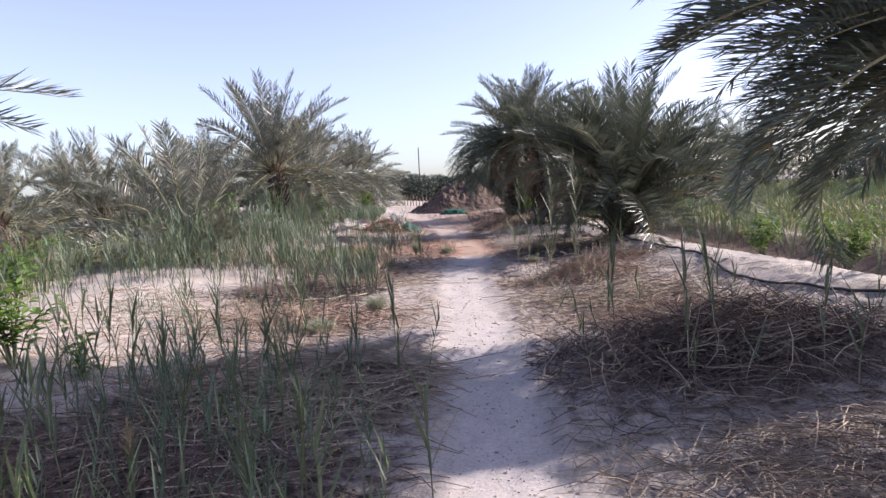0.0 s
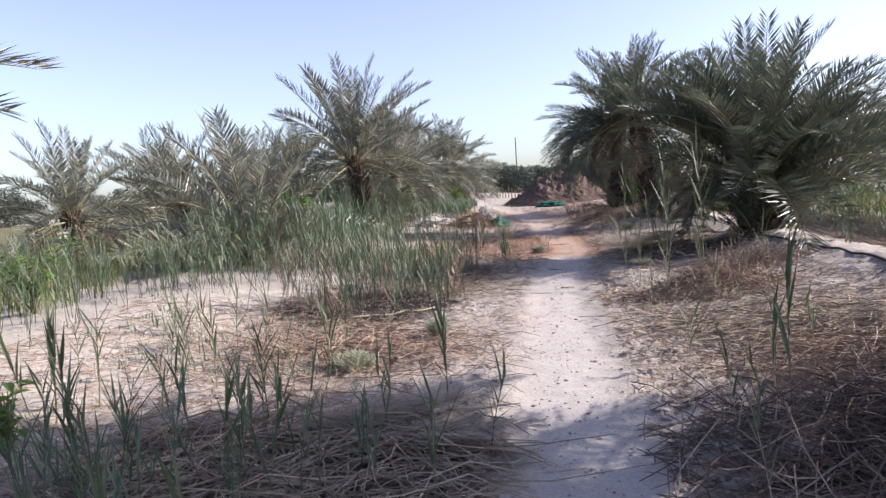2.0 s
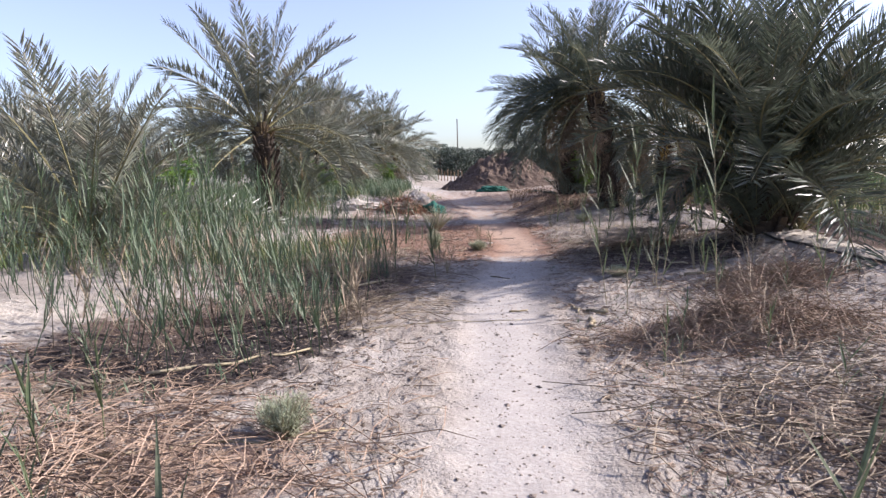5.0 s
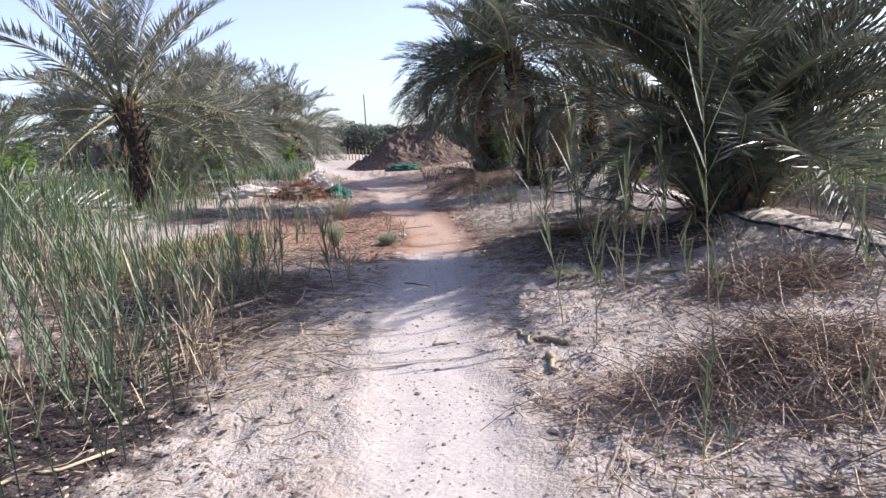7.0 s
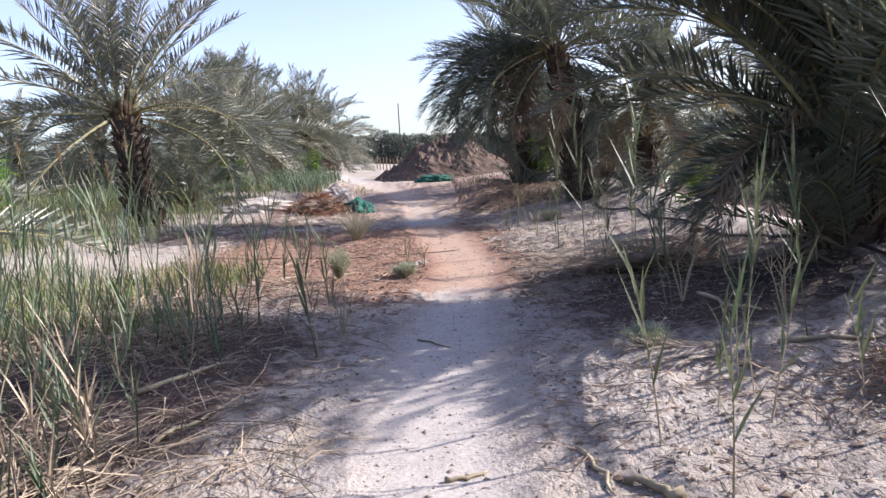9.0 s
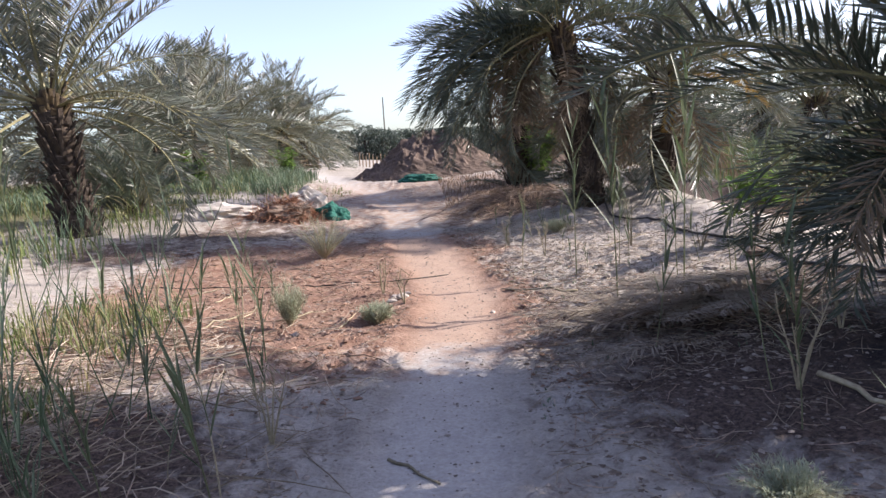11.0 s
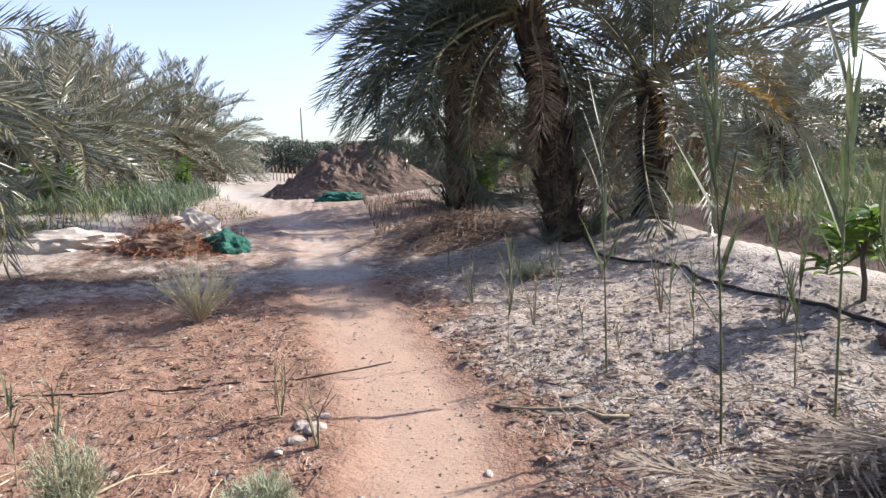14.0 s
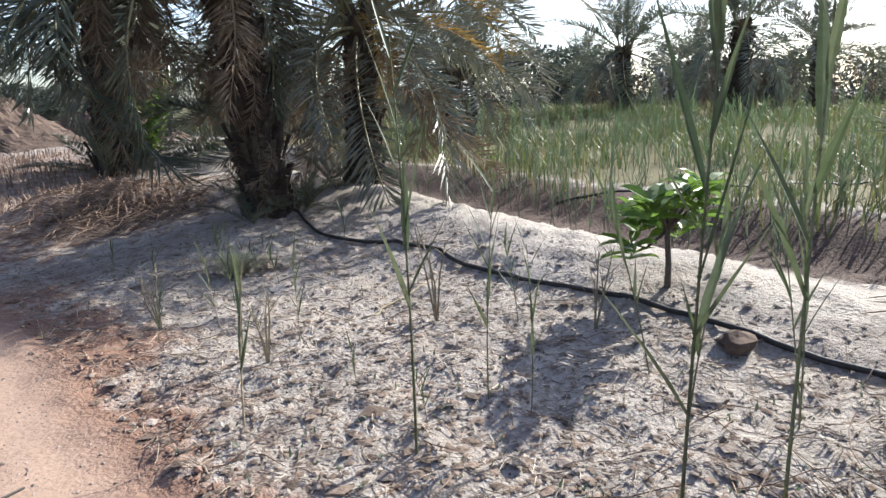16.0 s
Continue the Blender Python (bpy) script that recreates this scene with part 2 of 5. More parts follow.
def tube(b, pts, radii, sides=5, mat=0, cap=True):
    pts = [np.asarray(p, float) for p in pts]
    n, verts, faces = len(pts), [], []
    for i, p in enumerate(pts):
        d = unit(pts[min(i + 1, n - 1)] - pts[max(i - 1, 0)])
        u = unit(np.cross(d, (0.0, 0.0, 1.0) if abs(d[2]) < 0.9 else (1.0, 0.0, 0.0)))
        w = np.cross(d, u)
        for k in range(sides):
            a = 2 * math.pi * k / sides
            verts.append(p + radii[i] * (math.cos(a) * u + math.sin(a) * w))
    for i in range(n - 1):
        for k in range(sides):
            faces.append((i * sides + k, i * sides + (k + 1) % sides, (i + 1) * sides + (k + 1) % sides, (i + 1) * sides + k))
    if cap:
        faces.append(tuple(range(sides - 1, -1, -1)))
        faces.append(tuple((n - 1) * sides + k for k in range(sides)))
    b.add(verts, faces, mat)


def blade(b, base, way, length, width, bend, segs=3, mat=0, fold=0.35):
    """A folded grass-like leaf that bends towards the ground."""
    base, way = np.asarray(base, float), unit(way)
    side = np.cross(way, (0, 0, 1.0))
    side = unit(side) if np.linalg.norm(side) > 0.05 else np.array((1.0, 0, 0))
    p, d, rows = base.copy(), way.copy(), []
    for i in range(segs + 1):
        s = i / segs
        w = width * (0.55 + 0.45 * math.sin(math.pi * min(1, s * 1.5))) * (1 - s ** 2.5) * 0.5
        up = unit(np.cross(side, d))
        rows.append((p - side * w + up * w * fold, p.copy(), p + side * w + up * w * fold) if i < segs else (p.copy(),))
        p = p + d * length / segs
        d = unit(d + np.array((0, 0, -bend / segs)) + np.array((d[0], d[1], 0)) * bend * 0.3 / segs)
    verts = [q for r in rows for q in r]
    faces = []
    for i in range(segs - 1):
        a = i * 3
        faces += [(a, a + 1, a + 4, a + 3), (a + 1, a + 2, a + 5, a + 4)]
    a = (segs - 1) * 3
    faces += [(a, a + 1, a + 3), (a + 1, a + 2, a + 3)]
    b.add(verts, faces, mat)


def part(name, me, parent, label="", m=None):
    ob = new(name, me)
    ob.parent = parent
    if m is not None:
        ob.matrix_basis = m
    return tagged(ob, label)


def empty(name, m, label, category, group=""):
    ob = new(name)
    ob.empty_display_size = 0.2
    ob.matrix_basis = m
    return tagged(ob, label, category, group)


# ---- the ground ----
def sm(a, b, v):
    t = np.clip((v - a) / (b - a), 0, 1)
    return t * t * (3 - 2 * t)


def lattice(ix, iy, seed):
    n = (ix.astype(np.int64) * 374761393 + iy.astype(np.int64) * 668265263 + seed * 974711) & 0x7FFFFFFF
    n = ((n ^ (n >> 13)) * 1274126177) & 0x7FFFFFFF
    return ((n ^ (n >> 16)) & 0xFFFF) / 65535.0


def vnoise(x, y, seed=0):
    x, y = np.asarray(x, float), np.asarray(y, float)
    ix, iy = np.floor(x), np.floor(y)
    fx, fy = x - ix, y - iy
    fx, fy = fx * fx * (3 - 2 * fx), fy * fy * (3 - 2 * fy)
    a, b = lattice(ix, iy, seed), lattice(ix + 1, iy, seed)
    c, d = lattice(ix, iy + 1, seed), lattice(ix + 1, iy + 1, seed)
    return (a + (b - a) * fx) * (1 - fy) + (c + (d - c) * fx) * fy - 0.5


PATH_Y = (-30.0, 0.0, 3.0, 8.7, 12.0, 15.0, 17.4, 20.0, 23.0, 26.0, 29.0, 33.0, 40.0, 60.0)
PATH_X = (0.2, 0.2, 0.27, 0.30, 0.30, 0.50, 0.80, 0.50, 0.15, 0.0, -0.7, -2.2, -4.0, -5.0)


def path_x(y):
    return np.interp(y, PATH_Y, PATH_X)


def berm_x(y):
    return np.interp(y, (-30.0, 5.0, 9.0, 13.0, 17.0, 20.0, 23.0, 25.0), (5.6, 4.7, 4.5, 4.25, 4.45, 4.45, 4.6, 4.6))


def bump(x, y, cx, cy, rx, ry, hgt):
    return hgt * np.exp(-(((x - cx) / rx) ** 2 + ((y - cy) / ry) ** 2))


def base_z(x, y):
    """The lie of the land without its fine relief."""
    x, y = np.asarray(x, float), np.asarray(y, float)
    z = -0.07 + 0.12 * sm(0.9, 3.4, x) + 0.27 * sm(1.0, 5.5, -x)
    z = z + 0.50 * sm(22.0, 34.0, y) * (1 - 0.5 * sm(3, 9, x)) - 0.3 * sm(60, 140, y)
    along = sm(-2.0, 3.0, y) * (1 - sm(24.0, 27.5, y))
    crest = np.interp(y, (0.0, 8.0, 14.0, 17.0, 19.5, 22.0), (0.30, 0.27, 0.25, 0.20, 0.22, 0.30))
    z = z + crest * np.exp(-(((x - berm_x(y)) / np.where(x < berm_x(y), 0.75, 0.6)) ** 2)) * along
    z = z - 0.10 * sm(5.2, 6.4, x) * (1 - sm(9, 16, x)) * along
    z = z + 0.26 * sm(6.1, 7.0, x) * along + 0.25 * sm(9, 24, x)
    z = z + bump(x, y, 3.6, 15.0, 0.9, 0.9, 0.12) + bump(x, y, 3.1, 22.5, 1.0, 0.9, 0.12)
    z = z + 0.30 * np.exp(-(((y - (24.9 - 0.3 * (x - 1.2))) / 0.55) ** 2)) * sm(0.7, 1.7, x) * (1 - sm(3.4, 4.6, x))
    z = z + bump(x, y, -2.4, 24.6, 1.2, 0.9, 0.16)
    z = z + bump(x, y, 2.6, 5.4, 1.3, 0.8, 0.20) + bump(x, y, 2.05, 10.45, 0.8, 0.45, 0.10)
    z = z + bump(x, y, -4.4, 9.8, 1.5, 1.6, 0.10) - bump(x, y, -2.6, 11.0, 0.8, 0.8, 0.07)
    return z


def land_z(x, y):
    """The ground's height with its relief."""
    x, y = np.asarray(x, float), np.asarray(y, float)
    off = np.abs(x - path_x(y))
    worn = 1 - sm(0.22, 0.5, off)
    near = 1 - sm(30, 60, np.hypot(x, y - 12))
    r = 0.06 * vnoise(x * 0.7, y * 0.7, 3) * near + 0.25 * vnoise(x * 0.05, y * 0.05, 9) * sm(15, 60, np.hypot(x, y - 12))
    r = r + near * (1 - 0.75 * worn) * (0.032 * vnoise(x * 3.1, y * 3.1, 4) + 0.036 * vnoise(x * 8.3, y * 8.3, 5) + 0.034 * vnoise(x * 15, y * 15, 6))
    return base_z(x, y) + r - 0.025 * worn * near


def gz(x, y):
    return float(land_z(np.array([x]), np.array([y]))[0])


def axis_lines(lo, hi, step, far, grow):
    a = list(np.arange(lo, hi + step / 2, step))
    s, v = step, hi
    while v < far:
        s *= grow
        v += s
        a.append(v)
    s, v = step, lo
    while v > -far:
        s *= grow
        v -= s
        a.insert(0, v)
    return np.array(a)


gx, gy = axis_lines(-3.2, 5.6, 0.055, 2500, 1.09), axis_lines(1.0, 22.0, 0.055, 2500, 1.07)
X, Y = np.meshgrid(gx, gy)
Z = land_z(X, Y)
nx, ny = len(gx), len(gy)
quads = np.arange(nx * ny).reshape(ny, nx)
quads = np.stack([quads[:-1, :-1], quads[:-1, 1:], quads[1:, 1:], quads[1:, :-1]], -1).reshape(-1, 4)
land = bpy.data.meshes.new("ground")
land.from_pydata(np.stack([X, Y, Z], -1).reshape(-1, 3).tolist(), [], quads.tolist())
land.polygons.foreach_set("use_smooth", [True] * len(land.polygons))
land.materials.append(SOIL)


def soil_mask(name, values):
    a = land.attributes.new(name, "FLOAT", "POINT")
    a.data.foreach_set("value", np.clip(values, 0, 1).astype(np.float32).ravel())


edge_n = 0.25 * vnoise(X * 1.7, Y * 1.7, 21) + 0.12 * vnoise(X * 5, Y * 5, 22)
half = np.interp(Y, (0.0, 6.0, 12.0, 16.0, 20.0, 24.0, 28.0), (0.36, 0.32, 0.30, 0.26, 0.34, 0.36, 0.4))
soil_mask("path", 1 - sm(0.4, 1.9, np.abs(X - path_x(Y)) / half + 1.6 * edge_n))
red = sm(14.6, 16.6, Y + 2 * edge_n) * (1 - sm(20.5, 23.5, Y + 2 * edge_n)) * sm(-3.6, -2.2, X + edge_n) * (1 - sm(0.7, 2.2, X + 2 * edge_n))
red = np.maximum(red, 0.55 * np.exp(-(((X + 1.2) / 0.8) ** 2 + ((Y - 8.3) / 0.8) ** 2)))
red = np.maximum(red, 0.5 * sm(21, 24, Y + 2 * edge_n) * (1 - sm(30, 36, Y)) * sm(-5, -3, X) * (1 - sm(2.5, 4, X)))
soil_mask("red", red * 0.95)
sand = (1 - sm(-3.7, -2.9, X + 2.5 * edge_n)) * sm(5.0, 6.0, Y) * (1 - sm(10.5, 12.5, Y + 2 * edge_n))
sand = np.maximum(sand, sm(-0.35, -0.1, X - berm_x(Y) + edge_n) * (1 - sm(0.5, 0.9, X - berm_x(Y))) * (1 - sm(24, 26, Y)))
sand = np.maximum(sand, 0.62 * sm(24.5, 26, Y + edge_n) * (1 - sm(31, 36, Y)) * sm(-4, -2.5, X) * (1 - sm(1.2, 2.4, X)) * (0.7 + 1.2 * edge_n))
sand = np.maximum(sand, 0.6 * np.exp(-(((X + 5.2) / 2.2) ** 2 + ((Y - 19.0) / 3.0) ** 2)))
soil_mask("sand", sand * 0.95)
# brown litter, plus painted shade by the left reeds and before the waste pile
litter_shade = 1.3 * np.exp(-(((X + 2.2) / 2.2) ** 2 + ((Y - 2.8) / 2.3) ** 2)) + 1.4 * np.exp(-(((X - 2.5) / 1.3) ** 2 + ((Y - 14.6) / 1.1) ** 2)) + 1.2 * np.exp(-(((X - 2.3) / 1.4) ** 2 + ((Y - 5.2) / 0.95) ** 2))
litter_shade = litter_shade + 1.3 * np.exp(-(((X + 1.3) / 1.2) ** 2 + ((Y - 5.7) / 0.9) ** 2)) + 0.7 * np.exp(-(((X - 2.2) / 1.2) ** 2 + ((Y - 8.6) / 1.2) ** 2))
litter_shade = litter_shade + 1.5 * np.exp(-(((X + 2.3) / 1.15) ** 2 + ((Y - 10.7) / 1.7) ** 2)) + 0.9 * np.exp(-(((X + 1.6) / 0.8) ** 2 + ((Y - 12.6) / 0.8) ** 2)) + 1.6 * np.exp(-(((X + 2.0) / 1.5) ** 2 + ((Y - 14.1) / 1.1) ** 2)) + 0.9 * np.exp(-(((X + 3.8) / 1.4) ** 2 + ((Y - 20.8) / 1.8) ** 2)) + np.exp(-(((X - 2.4) / 1.1) ** 2 + ((Y - 16.2) / 0.5) ** 2))
litter_shade = litter_shade + 1.0 * np.exp(-(((X - 2.2) / 1.5) ** 2 + ((Y - 23.9) / 0.8) ** 2)) + 0.8 * np.exp(-(((X + 2.6) / 1.8) ** 2 + ((Y - 22.9) / 0.7) ** 2)) + 1.1 * np.exp(-(((X - 2.5) / 1.0) ** 2 + ((Y - 7.0) / 1.0) ** 2)) + 0.8 * np.exp(-(((X + 2.3) / 1.3) ** 2 + ((Y - 24.3) / 0.7) ** 2)) + 1.0 * sm(5.2, 5.5, X) * (1 - sm(7.0, 7.8, X)) * sm(3, 8, Y) * (1 - sm(26, 30, Y))
soil_mask("litter", np.clip(litter_shade, 0, 1) * 0.75 + 0.3 * edge_n)
moss = sm(7.0, 8.0, X) * (1 - sm(40, 80, X)) + sm(6.0, 8.5, -X) * sm(10, 16, Y) * (1 - sm(40, 80, Y))
soil_mask("moss", moss * 0.8)
# dark mud patches; shade under reeds and at the palm foot is painted in
mud_shade = 1.6 * np.exp(-(((X + 1.6) / 0.65) ** 2 + ((Y - 11.0) / 0.8) ** 2)) + 1.6 * np.exp(-(((X + 2.3) / 0.9) ** 2 + ((Y - 9.9) / 0.5) ** 2)) + 1.1 * np.exp(-(((X + 2.6) / 1.5) ** 2 + ((Y - 2.6) / 1.2) ** 2)) + 0.9 * np.exp(-(((X + 2.3) / 0.9) ** 2 + ((Y - 13.3) / 0.9) ** 2))
mud_shade = mud_shade + 0.9 * np.exp(-(((X - 3.2) / 1.0) ** 2 + ((Y - 14.4) / 0.8) ** 2))
soil_mask("mud_shade", np.clip(mud_shade, 0, 1) * 0.7 + 0.4 * edge_n)
land.update()
tagged(new("ground", land), "dry sandy farm ground with a worn footpath", "ground", kind="structure")


# ---- palms ----
def frond_mesh(name, droop, seed, leaf, rib, length=3.0, pairs=56, ruffle=0.2):
    """A feather palm leaf: it starts along +x and arches down; leaflets stand in a loose V."""
    r = np.random.default_rng(seed)
    b = Build()
    bare, sides = 7, 3
    n, pts, p = bare + pairs, [], np.zeros(3)
    side_bow = r.normal(0, 0.10)
    place = [0.14 * i / bare for i in range(bare)] + [0.14 + 0.86 * k / (pairs - 1) for k in range(pairs)]
    for i in range(n):
        pts.append(p.copy())
        if i < n - 1:
            a = -droop * place[i] ** 1.4
            p = p + np.array((math.cos(a), side_bow * place[i], math.sin(a))) * length * (place[i + 1] - place[i])
    tube(b, pts, [0.022 * (1 - 0.9 * s) + 0.002 for s in place], sides, 1)
    pts = np.array(pts)
    for k in range(pairs):
        j = bare + k
        u = k / (pairs - 1)
        d = unit(pts[j] - pts[j - 1])
        up = unit(np.cross(np.cross(d, (0, 0, 1.0)), d))
        lat = np.cross(d, up)
        ll = length * 0.135 * (0.35 + 1.0 * math.sin(math.pi * min(1, 0.12 + 0.80 * u)) ** 0.8) * r.uniform(0.85, 1.12)
        if u < 0.07:
            ll *= 0.45
        for sgn in (-1, 1):
            root = j * sides + (1 if sgn > 0 else 2)
            q = np.array(b.v[root])
            fwd = radians(66 - 26 * u + r.normal(0, 5))
            vee = radians(28 + r.normal(0, 28) * ruffle * 2)
            way = unit(math.cos(fwd) * d + math.sin(fwd) * (math.cos(vee) * sgn * lat + math.sin(vee) * up))
            w = 0.0235 * (1 - 0.4 * u)
            across = unit(np.cross(way, up) + r.normal(0, 0.25, 3))
            nrm = np.cross(across, way)
            mid = q + way * ll * 0.42 + np.array((0, 0, -0.01))
            tip = q + way * ll + np.array((0, 0, -0.10 * ll * r.uniform(0, 1.6)))
            o = len(b.v)
            b.add([mid - across * w + nrm * w * 0.5, mid - nrm * w * 0.2, mid + across * w + nrm * w * 0.5, tip], [(0, 3, 1), (1, 3, 2)], 0)
            b.f += [(root, o, o + 1), (root, o + 1, o + 2)]
            b.m += [0, 0]
    return b.mesh(name, [leaf, rib])


DROOPS = (0.35, 0.7, 1.05, 1.45, 1.9)
FRONDS = {
    "green": [frond_mesh("frond", d, 10 + i, FROND, RACHIS) for i, d in enumerate(DROOPS)],
    "deep": [frond_mesh("frond", d, 20 + i, FROND_DARK, RACHIS) for i, d in enumerate(DROOPS)],
    "dry": [frond_mesh("frond", d, 30 + i, FROND_BROWN if i else FROND_DRY, RACHIS_DRY, ruffle=1.5 if i else 0.8) for i, d in enumerate((0.3, 0.9, 1.5, 2.1))],
    "gold": [frond_mesh("frond", d, 40 + i, FROND_GOLD, RACHIS_DRY, pairs=50) for i, d in enumerate((0.9, 1.6))],
}


def trunk_mesh(height, radius, lean, seed):
    """A tapering palm stem set all round with cut leaf bases."""
    r = np.random.default_rng(seed)
    b = Build()
    n = max(4, int(height / 0.25))
    pts = [np.array((lean[0] * (i / n) ** 1.5, lean[1] * (i / n) ** 1.5, -0.15 + (height + 0.15) * i / n)) for i in range(n + 1)]
    tube(b, pts, [radius * (1.25 - 0.35 * min(1, i / n * 2)) for i in range(n + 1)], 12, 0)
    rings = int(height / 0.085)
    for i in range(rings):
        s = (i + 0.5) / rings
        j = min(int(s * n), n - 1)
        c = pts[j] + (pts[j + 1] - pts[j]) * (s * n - j)
        rad = radius * (1.25 - 0.35 * min(1, s * 2))
        for k in range(9):
            a = 2 * math.pi * (k + 0.5 * (i % 2)) / 9 + r.normal(0, 0.08)
            o = np.array((math.cos(a), math.sin(a), 0))
            t = np.array((-math.sin(a), math.cos(a), 0))
            w, ln, out = 0.32 * radius * r.uniform(0.8, 1.2), r.uniform(0.10, 0.17) * (0.5 + 2.3 * radius), r.uniform(0.2, 0.42) * radius
            if r.random() < 0.3:
                ln, out, w = ln * r.uniform(1.5, 3.2), out * r.uniform(1.4, 2.8), w * 0.6
            q = c + o * (rad - 0.02)
            up = np.array((0, 0, ln))
            b.add([q - t * w, q + t * w, q + up * 0.95 + o * out - t * w * 0.62, q + up * 0.95 + o * out + t * w * 0.62,
                   q + up + o * (out - 0.04) - t * w * 0.55, q + up + o * (out - 0.04) + t * w * 0.55, q + o * 0.035 + up * 0.1],
                  [(0, 1, 6), (0, 6, 2), (6, 1, 3), (6, 3, 2), (2, 3, 5, 4), (0, 2, 4), (1, 5, 3)], 2 if s > 0.86 and r.random() < 0.7 else 1)
    return b.mesh("trunk", [BARK, BOOT, FIBRE]), pts[-1]


def palm(x, y, height, size, count, label, seed, tone="green", lean=(0, 0), radius=0.21, low=-30.0, dry=4, offshoots=0, gold=0, spread=1.0, twist=0.0, extra=(), stiff=0.0, clear=(), skirt=0, name="date_palm"):
    """A date palm: trunk and every frond a part of its own; low is the lowest fronds' angle."""
    r = np.random.default_rng(seed)
    base = empty(name, pose(x, y, gz(x, y)), label, "palm tree", "date palms of the grove")
    me, top = trunk_mesh(height, radius, lean, seed)
    part("trunk", me, base, "dark trunk ringed with cut leaf bases")

    def add(kind, idx, origin, az, el, scale, roll=0.0, label=""):
        m = Matrix.Translation(origin) @ Euler((0, 0, az)).to_matrix().to_4x4() @ Euler((0, -el, 0)).to_matrix().to_4x4() @ Euler((roll, 0, 0)).to_matrix().to_4x4() @ Matrix.Scale(scale, 4)
        part("frond", FRONDS[kind][idx], base, label, m)

    for i in range(count):
        u = (i + 0.5) / count
        el = radians(84 + (low - 84) * u ** 1.15 + r.normal(0, 6))
        az = twist + i * 2.39996 + r.normal(0, 0.15)
        if any(el < radians(e) and a < math.degrees(az) % 360 < b for a, b, e in zip(clear[0::3], clear[1::3], clear[2::3])):
            continue
        idx = int(np.clip(0.3 + (3.6 - stiff) * u + r.normal(0, 0.7), 0, 4))
        o = Vector(top) + Vector((math.cos(az) * radius * 0.7, math.sin(az) * radius * 0.7, 0.12 - 0.35 * u))
        add(tone, idx, o, az, el, size / 3.0 * r.uniform(0.86, 1.1) * (1 - 0.18 * (1 - u)), r.normal(0, 0.35))
    for i in range(dry):
        az = r.uniform(0, 6.28)
        add("dry", int(r.integers(1, 4)), Vector(top) + Vector((math.cos(az) * radius, math.sin(az) * radius, -0.25)), az, radians(r.uniform(-70, -20)), size / 3.0 * r.uniform(0.6, 0.9), r.normal(0, 0.6), "withered brown hanging frond")
    for i in range(gold):
        az = -0.9 + 0.5 * i + r.normal(0, 0.2)
        add("gold", i % 2, Vector(top) + Vector((math.cos(az) * radius, math.sin(az) * radius, -0.05)), az, radians(8), size / 3.0 * 0.9, 0.2, "yellowed dying frond")
    for i in range(skirt):
        u, az = r.uniform(0.12, 0.97), r.uniform(0, 6.28)
        o = Vector((lean[0] * u ** 1.5, lean[1] * u ** 1.5, height * u)) + Vector((math.cos(az), math.sin(az), 0)) * radius * 0.9
        if u > 0.45 or r.random() < 0.55:
            add("dry", int(r.integers(1, 4)), o, az, radians(r.uniform(-75, -25)), size / 3.0 * r.uniform(0.15, 0.34), r.normal(0, 0.6), "withered brown frond hanging against the trunk")
        else:
            add(tone, int(r.integers(0, 4)), o, az, radians(r.uniform(-15, 45)), size / 3.0 * r.uniform(0.25, 0.48), r.normal(0, 0.5))
    for kind, idx, az, el, sc in extra:
        add(kind, idx, Vector(top), radians(az), radians(el), sc)
    for i in range(offshoots):
        a, d = r.uniform(0, 6.28), r.uniform(0.25, 0.55)
        px, py = d * math.cos(a), d * math.sin(a)
        for k in range(9):
            az = k * 2.4 + r.normal(0, 0.3)
            add(tone, int(r.integers(0, 3)), Vector((px, py, gz(x + px, y + py) - gz(x, y) - 0.05)), az, radians(r.uniform(25, 80)), size / 3.0 * spread * r.uniform(0.5, 0.85), r.normal(0, 0.4))
    return base


DUSTY = "date palm with dusty grey-green arching fronds and dark trunk"
BUSHY = "low bushy date palm of many grey-green upright fronds"
palm(-5.5, 23.0, 2.35, 3.4, 46, "single date palm, grey-green crown on a clear dark trunk", 1, lean=(-0.2, 0), low=-22, dry=0, radius=0.25, stiff=0.5, clear=(250, 330, 38))
palm(-5.75, 15.0, 0.4, 2.95, 36, BUSHY, 2, low=4, dry=9, offshoots=2, radius=0.18, stiff=1.8)
palm(-11.2, 22.0, 1.2, 3.0, 36, DUSTY, 3, low=-25, dry=5)
palm(-12.3, 18.5, 1.2, 2.7, 34, "low date palm with withered grey lower fronds", 4, low=-20, dry=8)
palm(-6.7, 5.7, 1.9, 3.2, 36, "date palm with drooping fronds beside the path", 5, low=-35, dry=3, twist=0.4)
